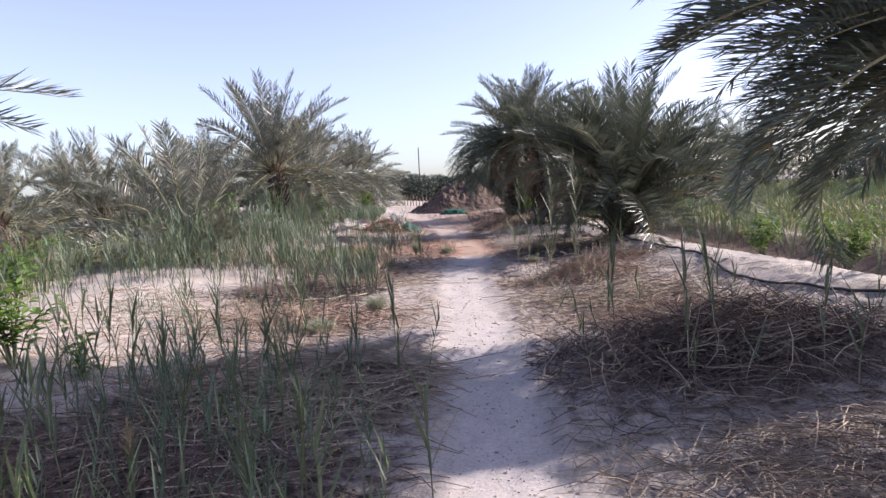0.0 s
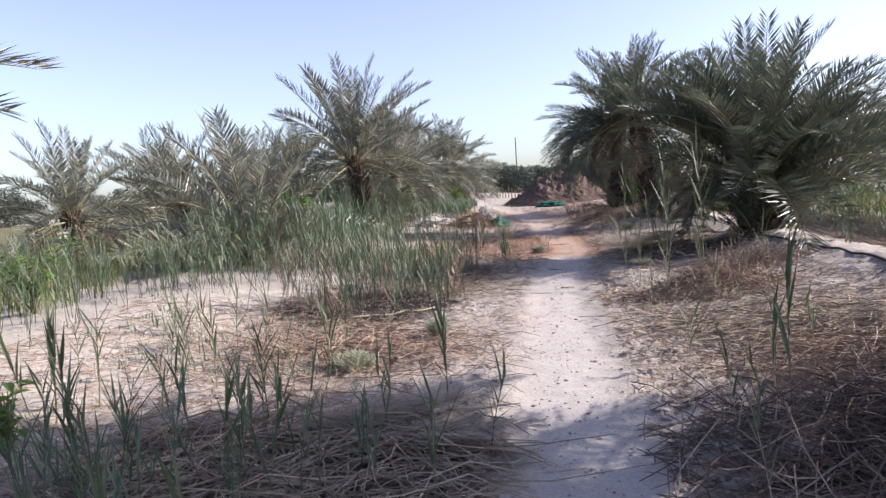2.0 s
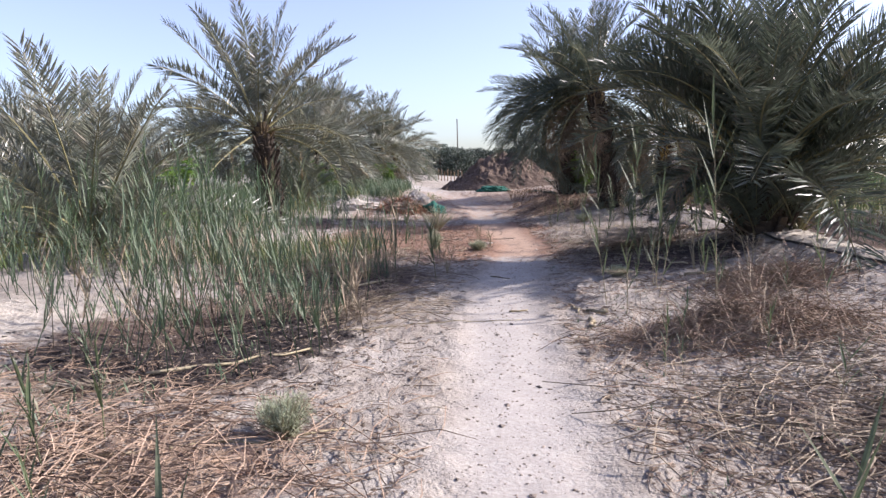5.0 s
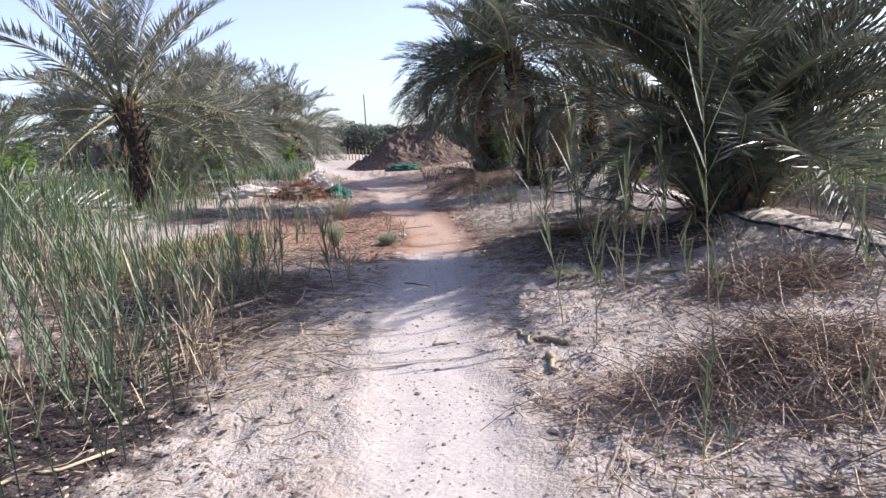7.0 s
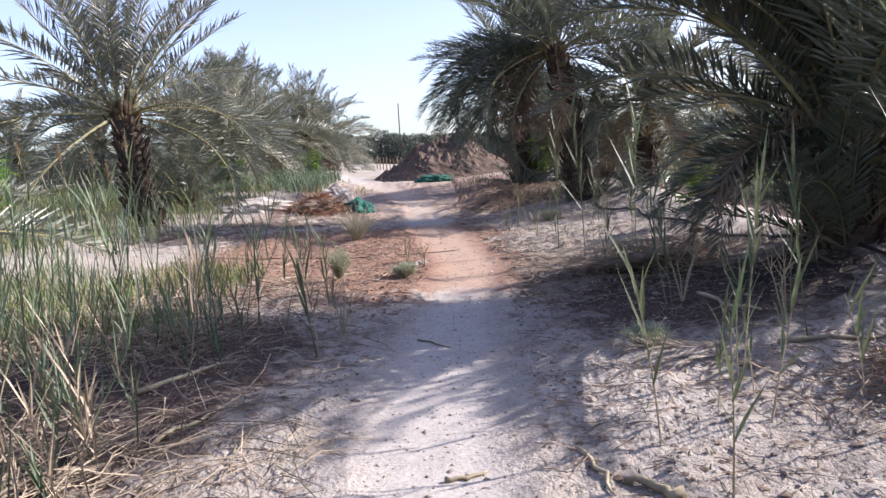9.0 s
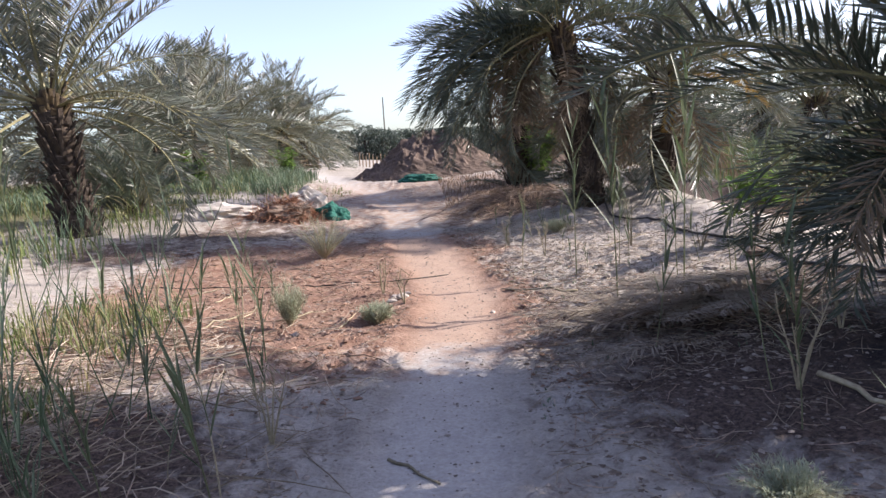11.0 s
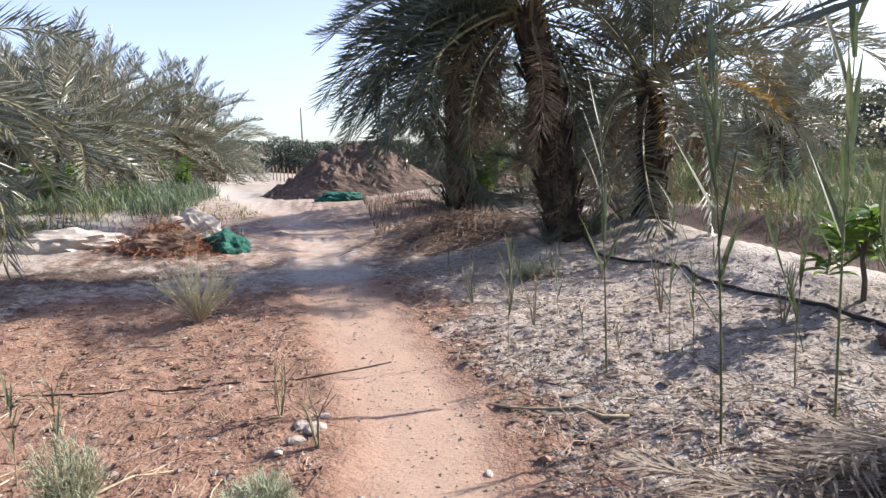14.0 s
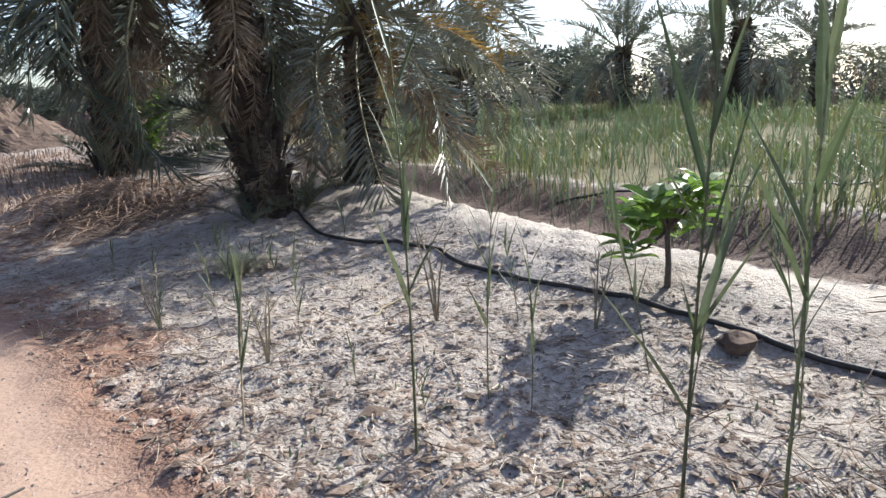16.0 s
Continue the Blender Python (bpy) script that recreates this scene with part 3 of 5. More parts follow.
palm(4.0, 15.0, 0.85, 2.95, 88, "dense bushy dark green date palm on the earth bank", 6, "deep", low=14, dry=3, offshoots=5, radius=0.28, spread=0.8, stiff=0.9, clear=(55, 140, 60, 40, 238, 42), extra=(("dry", 1, 112, 2, 0.66), ("deep", 0, 102, 52, 0.82), ("dry", 2, 200, 20, 0.6), ("deep", 2, 20, 15, 0.9), ("deep", 2, -20, 25, 0.9), ("deep", 2, 172, 34, 0.72), ("deep", 2, 152, 34, 0.6), ("deep", 2, 146, 9, 0.55), ("deep", 2, 186, 8, 0.62), ("deep", 3, 176, 22, 0.66), ("deep", 2, 197, 4, 0.6), ("deep", 3, 168, 16, 0.6)) + tuple(("deep", k % 3, -30 + (k * 29) % 78, 22 + (k * 17) % 40, 0.9) for k in range(12)) + tuple(("deep", 2 + k % 2, 156 + (k * 23) % 60, -4 + (k * 5) % 13, 0.5 + 0.03 * (k % 4)) for k in range(9)) + tuple(("deep", 1 + k % 2, 192 + (k * 17) % 50, 46 + (k * 7) % 18, 0.94) for k in range(9)))
palm(3.3, 22.5, 2.95, 2.6, 76, "large date palm with dark drooping crown on the bank", 7, "deep", lean=(-0.42, 0.1), low=-50, dry=8, offshoots=3, skirt=50, radius=0.2, spread=0.36, stiff=0.2, clear=(225, 315, 14, 35, 145, 62), extra=(("deep", 2, 185, 2, 0.98), ("deep", 2, 200, 14, 0.92), ("deep", 3, 170, 8, 0.95), ("dry", 2, 205, -15, 0.7), ("dry", 2, 160, -20, 0.75), ("dry", 3, 20, -20, 0.75), ("dry", 2, 60, -30, 0.8), ("dry", 1, 190, -30, 0.6)) + tuple(("deep", 2 + k % 3, 146 + (k * 23) % 76, -24 + (k * 17) % 40, 0.82 + 0.05 * (k % 4)) for k in range(16)) + tuple(("dry", 2 + k % 2, 150 + k * 14, -38 + 5 * k, 0.6) for k in range(4)))
palm(2.9, 27.8, 2.8, 3.0, 48, "shaggy date palm with brown hanging fronds behind the bank", 13, "deep", low=-34, dry=7, radius=0.22, stiff=0.2, offshoots=4, spread=0.55)
palm(5.4, 28.6, 0.3, 2.3, 40, "low dark palm clump behind the drooping palms", 14, "deep", low=10, dry=3, radius=0.2)
palm(4.75, 23.0, 1.95, 2.75, 42, "date palm with brown and yellowed hanging fronds", 8, "green", low=-30, dry=9, radius=0.17, offshoots=1, spread=0.4, skirt=5, extra=(("gold", 1, -62, 22, 0.72), ("gold", 0, -30, 0, 0.6), ("gold", 1, -100, -6, 0.5), ("green", 2, -40, 40, 1.0), ("green", 2, -15, 30, 1.05), ("green", 3, -55, 30, 1.0), ("green", 3, 10, 35, 1.0)))
palm(4.85, 5.15, 2.4, 3.1, 80, "date palm leaning dark fronds over the footpath", 9, "deep", low=2, dry=1, gold=1, radius=0.27, twist=1.1, stiff=0.7, clear=(208, 340, 50), extra=(("deep", 1, 175, 12, 1.05), ("deep", 1, 158, 12, 1.05), ("deep", 1, 140, 18, 1.05), ("deep", 0, 168, 26, 1.0), ("deep", 1, 186, 22, 1.0), ("deep", 0, 180, 36, 1.0), ("deep", 1, 152, 44, 1.05), ("deep", 1, 130, 30, 1.05), ("deep", 2, 165, 20, 1.05), ("deep", 1, 148, 30, 1.1), ("gold", 0, 150, -4, 0.8), ("deep", 1, 160, 35, 1.05)) + tuple(("deep", k % 2, 112 + (k * 37) % 84, 6 + (k * 23) % 52, 0.98) for k in range(26)) + tuple(("deep", k % 2, 128 + (k * 31) % 72, -28 + (k * 13) % 36, 0.82) for k in range(20)))
palm(8.5, 5.2, 5.3, 3.4, 27, "tall date palm throwing shade across the path", 12, "deep", low=8, dry=0, radius=0.27)
palm(-6.4, 32.2, 1.6, 3.3, 44, DUSTY, 11, low=-40, dry=8)
palm(-5.6, 25.7, 0.2, 2.0, 34, "low dark green date palm clump in the grove", 15, "deep", low=5, dry=3, radius=0.18, offshoots=1)
for i, (px, py, ph, ps) in enumerate(((-6.9, 38.0, 1.9, 3.8), (-5.4, 41.5, 1.7, 3.7), (-9.0, 42.0, 2.3, 3.9), (-5.3, 46.0, 1.3, 3.4), (-8.6, 35.0, 1.6, 3.6), (-12.5, 36.0, 1.8, 3.6), (-15.5, 28.0, 1.2, 3.2), (-18.0, 40.0, 1.6, 3.3))):
    palm(px, py, ph, ps, 46, "distant dusty date palm with full drooping crown", 30 + i, low=-38, dry=6)
for i, (px, py, ph, ps) in enumerate(((11.3, 29.4, 1.7, 2.9), (21.5, 28.0, 3.0, 3.4), (22.0, 33.0, 2.4, 3.4), (28.0, 28.5, 2.6, 3.4), (10.5, 38.0, 2.0, 3.3), (17.0, 43.0, 1.8, 3.2), (33.0, 45.0, 2.4, 3.0), (5.0, 36.0, 1.4, 3.2), (27.0, 20.0, 2.4, 3.4), (31.0, 36.0, 2.2, 3.4), (16.0, 36.0, 2.0, 3.2))):
    palm(px, py, ph, ps, 36, "date palm across the green field, dark against the light", 50 + i, "deep" if i % 3 else "green", low=-36, dry=6, radius=0.27)


# ---- earth mound, far trees, pole ----
def earth_mound(cx, cy, rx, ry, hgt):
    b = Build()
    nr, na = 40, 120
    verts, faces = [], []
    for i in range(nr + 1):
        s = i / nr
        for k in range(na):
            a = 2 * math.pi * k / na
            px, py = cx + rx * s * math.cos(a), cy + ry * s * math.sin(a)
            prof = (1 - sm(0.1, 1.0, np.array(s))) ** 0.85
            lump = 0.34 * vnoise(np.array(px * 1.3), np.array(py * 1.3), 31) + 0.26 * np.abs(vnoise(np.array(px * 3.1), np.array(py * 3.1), 32)) + 0.22 * np.abs(vnoise(np.array(px * 6.3), np.array(py * 6.3), 33)) + 0.10 * vnoise(np.array(px * 13), np.array(py * 13), 34)
            verts.append((px, py, gz(px, py) - 0.06 + hgt * float(prof) + float(lump) * (1 - s ** 3) * 1.1))
    for i in range(nr):
        for k in range(na):
            faces.append((i * na + k, (i + 1) * na + k, (i + 1) * na + (k + 1) % na, i * na + (k + 1) % na))
    b.add(verts, faces)
    ob = new("earth_mound", b.mesh("earth_mound", [DIRT]))
    return tagged(ob, "heap of dark brown cloddy earth beside the path", "earth mound")


earth_mound(0.9, 33.6, 2.9, 1.9, 1.25)
earth_mound(4.2, 34.5, 2.2, 1.4, 0.5)


def far_tree(x, y, hgt, seed):
    r = np.random.default_rng(seed)
    base = empty("tree", pose(x, y, gz(x, y)), "distant dark green bushy tree in a windbreak", "tree", "windbreak trees")
    b = Build()
    tube(b, [(0, 0, -0.1), (0.05, 0, hgt * 0.4), (0.1, 0.05, hgt * 0.8)], [0.12, 0.08, 0.03], 6)
    for k in range(6):
        a = r.uniform(0, 6.28)
        tube(b, [(0.05, 0, hgt * 0.3), (math.cos(a) * 0.5, math.sin(a) * 0.5, hgt * 0.6)], [0.05, 0.02], 4)
    part("trunk", b.mesh("trunk", [BARK]), base)
    b = Build()
    for k in range(1500):
        u, a = r.uniform(0.0, 1), r.uniform(0, 6.28)
        rad = 1.75 * math.sqrt(max(0.05, 1 - abs(u - 0.45) ** 1.5 * 1.9)) * r.uniform(0.3, 1.0)
        q = np.array((math.cos(a) * rad, math.sin(a) * rad, hgt * u))
        w, n = unit(r.normal(0, 1, 3)), unit(r.normal(0, 1, 3))
        b.add([q, q + w * 0.14 + n * 0.06, q + w * 0.28, q + w * 0.14 - n * 0.06], [(0, 1, 2), (0, 2, 3)])
    part("crown", b.mesh("crown", [HEDGE]), base)
    return base


tree_rng = np.random.default_rng(5)
trees = [far_tree(-8, 76, 3.0, 71), far_tree(-6.2, 77, 2.7, 72), far_tree(-4.4, 75.5, 3.1, 73)]
for i in range(52):
    px, py = -24 + i * 0.8, 76 + tree_rng.uniform(-1.5, 1.5)
    if not -9 < px < -4:
        copy_thing(trees[i % 3], pose(px, py, gz(px, py), 0, 0, tree_rng.uniform(0, 360)) @ Matrix.Scale(tree_rng.uniform(0.8, 0.98), 4))
for i in range(32):
    px, py = -25 - i * 1.3 + tree_rng.uniform(-0.8, 0.8), 73 - i * 1.1 + tree_rng.uniform(-2, 2)
    copy_thing(trees[i % 3], pose(px, py, gz(px, py), 0, 0, tree_rng.uniform(0, 360)) @ Matrix.Scale(tree_rng.uniform(0.7, 1.15), 4))
for i in range(44):
    px, py = 14 + i * 0.95 + tree_rng.uniform(-1, 1), 52 - i * 0.66 + tree_rng.uniform(-2, 2)
    copy_thing(trees[i % 3], pose(px, py, gz(px, py), 0, 0, tree_rng.uniform(0, 360)) @ Matrix.Scale(tree_rng.uniform(0.6, 1.2), 4))
b = Build()
tube(b, [(0, 0, -0.4), (0.02, 0, 3), (0.05, 0, 6.6)], [0.085, 0.075, 0.06], 8)
ob = tagged(new("utility_pole", b.mesh("utility_pole", [POLE])), "tall thin weathered wooden utility pole far off", "pole")
ob.matrix_basis = pose(-2.9, 86, gz(-2.9, 86))


# ---- reeds ----
def reed_leaf(seed, length, width):
    b = Build()
    r = np.random.default_rng(seed)
    blade(b, (0, 0, 0), (math.sin(0.42), 0, math.cos(0.42)), length, width, r.uniform(-0.1, 0.5), 4)
    return b.mesh("leaf", [REED_LEAF])


REED_LEAVES = [reed_leaf(i, 0.28 + 0.035 * i, 0.021 + 0.003 * (i % 3)) for i in range(5)]


def reed(x, y, height, leaves, seed, dry=False, plume=False, label="", big=1.0, name="reed"):
    """A single cane: stem, each leaf and, on some, the plume are parts."""
    r = np.random.default_rng(seed)
    base = empty(name, pose(x, y, gz(x, y)), label or ("dry pale reed standing in the sandy soil" if dry else "slender green reed standing in the dry soil"), "reed", "single reeds along the path")
    bow = r.normal(0, 0.06, 2) * height
    n = 7
    pts = [np.array((bow[0] * (i / n) ** 2, bow[1] * (i / n) ** 2, -0.05 + (height + 0.05) * i / n)) for i in range(n + 1)]
    b = Build()
    thick = 0.004 + 0.0016 * height
    tube(b, pts, [thick * (1 - 0.7 * i / n) for i in range(n + 1)], 6)
    for i in range(1, n):
        tube(b, [pts[i] - (0, 0, 0.006), pts[i], pts[i] + (0, 0, 0.006)], [thick * (1 - 0.7 * i / n), thick * (1.35 - 0.7 * i / n), thick * (1 - 0.7 * i / n)], 6, cap=False)
    part("stem", b.mesh("stem", [REED_STEM_DRY if dry else REED_STEM]), base)
    for k in range(leaves):
        s = 0.35 + 0.63 * (k + r.uniform(0, 0.8)) / leaves
        j = min(int(s * n), n - 1)
        q = pts[j] + (pts[j + 1] - pts[j]) * (s * n - j)
        az = (k % 2) * math.pi + r.normal(0, 0.7) + seed
        m = Matrix.Translation(q) @ Euler((0, 0, az)).to_matrix().to_4x4() @ Euler((0, r.normal(-0.05, 0.14), 0)).to_matrix().to_4x4() @ Matrix.Scale(big * (0.55 + 0.45 * height) * r.uniform(0.75, 1.2), 4)
        part("leaf", REED_LEAVES[int(r.integers(0, 5))], base, "", m)
    if plume:
        b = Build()
        top = pts[-1]
        for k in range(90):
            u, a = r.uniform(0, 1), r.uniform(0, 6.28)
            blade(b, top + (0, 0, -0.04 + 0.2 * u), (math.cos(a) * 0.5, math.sin(a) * 0.5, 0.9), 0.09 * (1.2 - u), 0.006, 0.6, 2)
        part("plume", b.mesh("plume", [PLUME]), base, "feathery buff seed plume")
    return base


PROTO = [reed(-0.75, 3.2, 0.62, 8, 1), reed(-1.35, 4.1, 0.55, 9, 2), reed(-2.1, 3.0, 0.7, 9, 3), reed(-0.12, 3.05, 0.66, 7, 4), reed(-2.7, 4.6, 0.5, 8, 5), reed(-1.0, 5.2, 0.52, 7, 6)]
DRYP = [reed(1.75, 4.9, 0.85, 8, 11, True), reed(2.5, 6.2, 0.7, 7, 12, True), reed(1.2, 7.4, 0.5, 6, 13, True)]
TALL = [reed(1.97, 17.87, 1.6, 9, 21), reed(2.06, 16.75, 1.7, 10, 22), reed(2.64, 16.75, 2.05, 9, 23, big=1.25), reed(1.53, 18.58, 0.75, 6, 24, True)]
spot = np.random.default_rng(17)


def scatter_reeds(protos, n, x0, x1, y0, y1, s0, s1):
    for i in range(n):
        x, y = spot.uniform(x0, x1), spot.uniform(y0, y1)
        if abs(x - float(path_x(y))) < 0.42:
            continue
        copy_thing(protos[int(spot.integers(0, len(protos)))], pose(x, y, gz(x, y), spot.normal(0, 5), spot.normal(0, 5), spot.uniform(0, 360)) @ Matrix.Scale(spot.uniform(s0, s1), 4))


scatter_reeds(PROTO, 62, -3.6, -0.2, 2.3, 6.6, 0.65, 1.15)
scatter_reeds(PROTO, 18, -3.8, -1.4, 6.6, 8.6, 0.6, 1.0)
scatter_reeds(DRYP, 16, 0.9, 3.6, 2.8, 7.5, 0.6, 1.15)
scatter_reeds(DRYP, 16, 1.2, 3.4, 8.0, 13.0, 0.5, 1.1)
scatter_reeds(DRYP + PROTO[:2], 20, -2.6, -0.5, 13.6, 17.6, 0.55, 1.1)
scatter_reeds(DRYP + PROTO[:3], 13, 1.5, 3.4, 17.3, 21.5, 0.4, 0.8)
scatter_reeds(TALL[:2], 6, 2.2, 3.2, 16.6, 18.6, 0.45, 0.7)
scatter_reeds(TALL[:2], 5, 1.7, 3.0, 12.6, 15.5, 0.5, 0.75)
DRY_CANE = reed(2.33, 11.85, 1.75, 9, 31, True, label="tall bare dry cane with stiff upright side shoots", big=1.2)
copy_thing(DRY_CANE, pose(1.95, 12.6, gz(1.95, 12.6), 0, -4, 130) @ Matrix.Scale(0.62, 4))
for i, (px, py, ph) in enumerate(((-3.3, 16.2, 1.35), (-3.0, 16.9, 1.5), (-3.7, 17.4, 1.3), (-2.75, 15.6, 1.2), (-4.2, 17.0, 1.45), (-1.55, 3.1, 0.42))):
    reed(px, py, ph, 8, 41 + i, i % 2 == 0, True, "reed with a feathery buff seed plume")


def thicket(name, label, n, x0, x1, y0, y1, h0, h1, seed, mat, lean=0.10, cut=None):
    """A dense stand of reeds, too many to count."""
    r = np.random.default_rng(seed)
    b = Build()
    for i in range(n):
        x, y = r.uniform(x0, x1), r.uniform(y0, y1)
        if vnoise(np.array(x * 1.1), np.array(y * 1.1), seed) < -0.16 or abs(x - float(path_x(y))) < 0.55 or (cut and cut(x, y)):
            continue
        z, h = gz(x, y), r.uniform(h0, h1) * (0.8 + 0.4 * (vnoise(np.array(x * 0.8), np.array(y * 0.8), seed + 1) + 0.5))
        tip = np.array((x + r.normal(0, lean) * h, y + r.normal(0, lean) * h, z + h))
        foot = np.array((x, y, z - 0.03))
        mid = (foot + tip) / 2 + np.array((r.normal(0, 0.02), r.normal(0, 0.02), 0))
        tube(b, [foot, mid, tip], [0.0045, 0.0038, 0.0015], 3, cap=False)
        for k in range(int(r.integers(8, 13))):
            s = r.uniform(0.22, 0.98)
            q = foot + (tip - foot) * s
            a = r.uniform(0, 6.28)
            el = r.uniform(0.22, 0.6)
            blade(b, q, (math.sin(el) * math.cos(a), math.sin(el) * math.sin(a), math.cos(el)), r.uniform(0.16, 0.36) * (0.6 + 0.4 * h), r.uniform(0.011, 0.019), r.uniform(-0.05, 0.35), 2)
    return tagged(new(name, b.mesh(name, [mat])), label, "reeds", kind="stuff")


thicket("reed_thicket", "dense stand of grey-green reeds beside the path", 400, -5.2, -1.1, 9.6, 15.2, 0.35, 1.2, 101, REED_STUFF, 0.24)
thicket("reed_thicket", "pale dry reed stalks among the green ones", 60, -3.8, -0.9, 9.8, 13.8, 0.4, 1.0, 108, STRAW, 0.24)
thicket("reed_thicket", "tall bright green reeds at the foot of the palm", 170, -5.2, -2.9, 12.2, 14.8, 0.9, 1.5, 102, REED_FRESH, 0.1)
thicket("reed_thicket", "reeds and rushes under the palms", 170, -8.5, -3.2, 14.5, 22.0, 0.4, 1.0, 103, REED_STUFF)
thicket("reed_thicket", "short dark reeds in the shade", 210, -5.0, -0.45, 1.3, 5.6, 0.25, 0.65, 104, REED_STUFF, 0.2)
thicket("reed_thicket", "reeds at the edge of the sandy clearing", 240, -8.5, -4.6, 7.5, 12.0, 0.5, 0.95, 105, REED_STUFF)
thicket("reed_thicket", "rough reeds on the far side of the earth bank", 380, 5.4, 8.0, 8.0, 24.0, 0.35, 0.75, 106, REED_STUFF)
thicket("reed_thicket", "tall green rushes in the field", 420, 6.6, 16.0, 17.0, 27.0, 0.6, 1.0, 107, REED_FRESH)


# ---- grass, straw and clods ----
def many_blades(name, label, mat, x, y, h, width, seed, flat=0.35, kind="stuff", category="grass"):
    """Grass blades by the thousand: two tapering pieces each, bending over."""
    r = np.random.default_rng(seed)
    n = len(x)
    z = land_z(x, y) - 0.02
    a = r.uniform(0, 2 * np.pi, n)
    el = np.abs(r.normal(0, flat, n))
    d = np.stack([np.sin(el) * np.cos(a), np.sin(el) * np.sin(a), np.cos(el)], -1)
    s = np.stack([-np.sin(a), np.cos(a), np.zeros(n)], -1) * (width * r.uniform(0.7, 1.3, n) / 2)[:, None]
    p = np.stack([x, y, z], -1)
    mid = p + d * (h * 0.55)[:, None]
    tip = mid + (d + np.stack([np.cos(a) * 0.4, np.sin(a) * 0.4, -r.uniform(0.1, 0.6, n)], -1)) * (h * 0.45)[:, None]
    v = np.stack([p - s * 0.7, p + s * 0.7, mid + s, mid - s, tip], 1).reshape(-1, 3)
    k = np.arange(n)[:, None] * 5
    faces = [tuple(f) for f in (k + np.array([[0, 1, 2, 3]])).tolist()] + [tuple(f) for f in (k + np.array([[3, 2, 4]])).tolist()]
    me = bpy.data.meshes.new(name)
    me.from_pydata(v.tolist(), [], faces)
    me.materials.append(mat)
    return tagged(new(name, me), label, category, kind=kind)


def spread_xy(n, x0, x1, y0, y1, seed, patch=0.0, scale=0.6):
    r = np.random.default_rng(seed)
    x, y = r.uniform(x0, x1, n), r.uniform(y0, y1, n)
    keep = (vnoise(x * scale, y * scale, seed) > patch - 0.5) & (np.abs(x - path_x(y)) > 0.5)
    return x[keep], y[keep], r


x, y, r = spread_xy(34000, 6.6, 24, 6, 40, 201, 0.4, 0.55)
many_blades("field_grass", "rough green grass of the field behind the bank", GRASS, x, y, r.uniform(0.25, 0.65, len(x)), 0.022, 1)
x, y, r = spread_xy(9000, 24, 60, 10, 60, 202, 0.2, 0.2)
many_blades("field_grass", "far green grass of the field", GRASS, x, y, r.uniform(0.3, 0.7, len(x)), 0.06, 2)
x, y, r = spread_xy(12000, -15, -4.2, 9.5, 34, 203, 0.3, 0.4)
many_blades("meadow_grass", "rough green undergrowth beneath the palms", GRASS, x, y, r.uniform(0.2, 0.6, len(x)), 0.02, 3)
x, y, r = spread_xy(2600, -4.2, -1.7, 14.3, 17.4, 204, 0.4, 0.9)
many_blades("pale_grass", "yellow-green tufts of soft grass by the path", GRASS, x, y, r.uniform(0.15, 0.42, len(x)), 0.009, 4)
x, y, r = spread_xy(2200, -6, -1.3, 25.8, 33, 205, 0.45, 0.8)
many_blades("pale_grass", "low dry green growth along the farther path", GRASS, x, y, r.uniform(0.08, 0.26, len(x)), 0.013, 5, 0.6)
x, y, r = spread_xy(8500, 0.9, 4.0, 3.5, 23, 206, 0.54, 1.3)
many_blades("weeds", "tiny grey-green weeds in the dry soil", REED_STUFF, x, y, r.uniform(0.02, 0.07, len(x)), 0.010, 6, 0.9)
x, y, r = spread_xy(9000, -10, -2.9, 27.0, 35.0, 209, 0.35, 0.5)
many_blades("meadow_grass", "grey-green undergrowth below the farther palms", REED_STUFF, x, y, r.uniform(0.2, 0.65, len(x)), 0.022, 9, 0.45)
x, y, r = spread_xy(2600, -5.5, -1.6, 5.6, 10.5, 208, 0.55, 1.2)
many_blades("weeds", "sparse weeds and grass tufts on the pale sand", REED_STUFF, x, y, r.uniform(0.04, 0.22, len(x)), 0.010, 8, 0.6)
x, y, r = spread_xy(2200, 1.0, 3.6, 25.2, 31, 207, 0.4, 0.8)
many_blades("dry_grass", "dry russet grass on the rise", STRAW_RUST, x, y, r.uniform(0.1, 0.3, len(x)), 0.014, 7, 0.6)


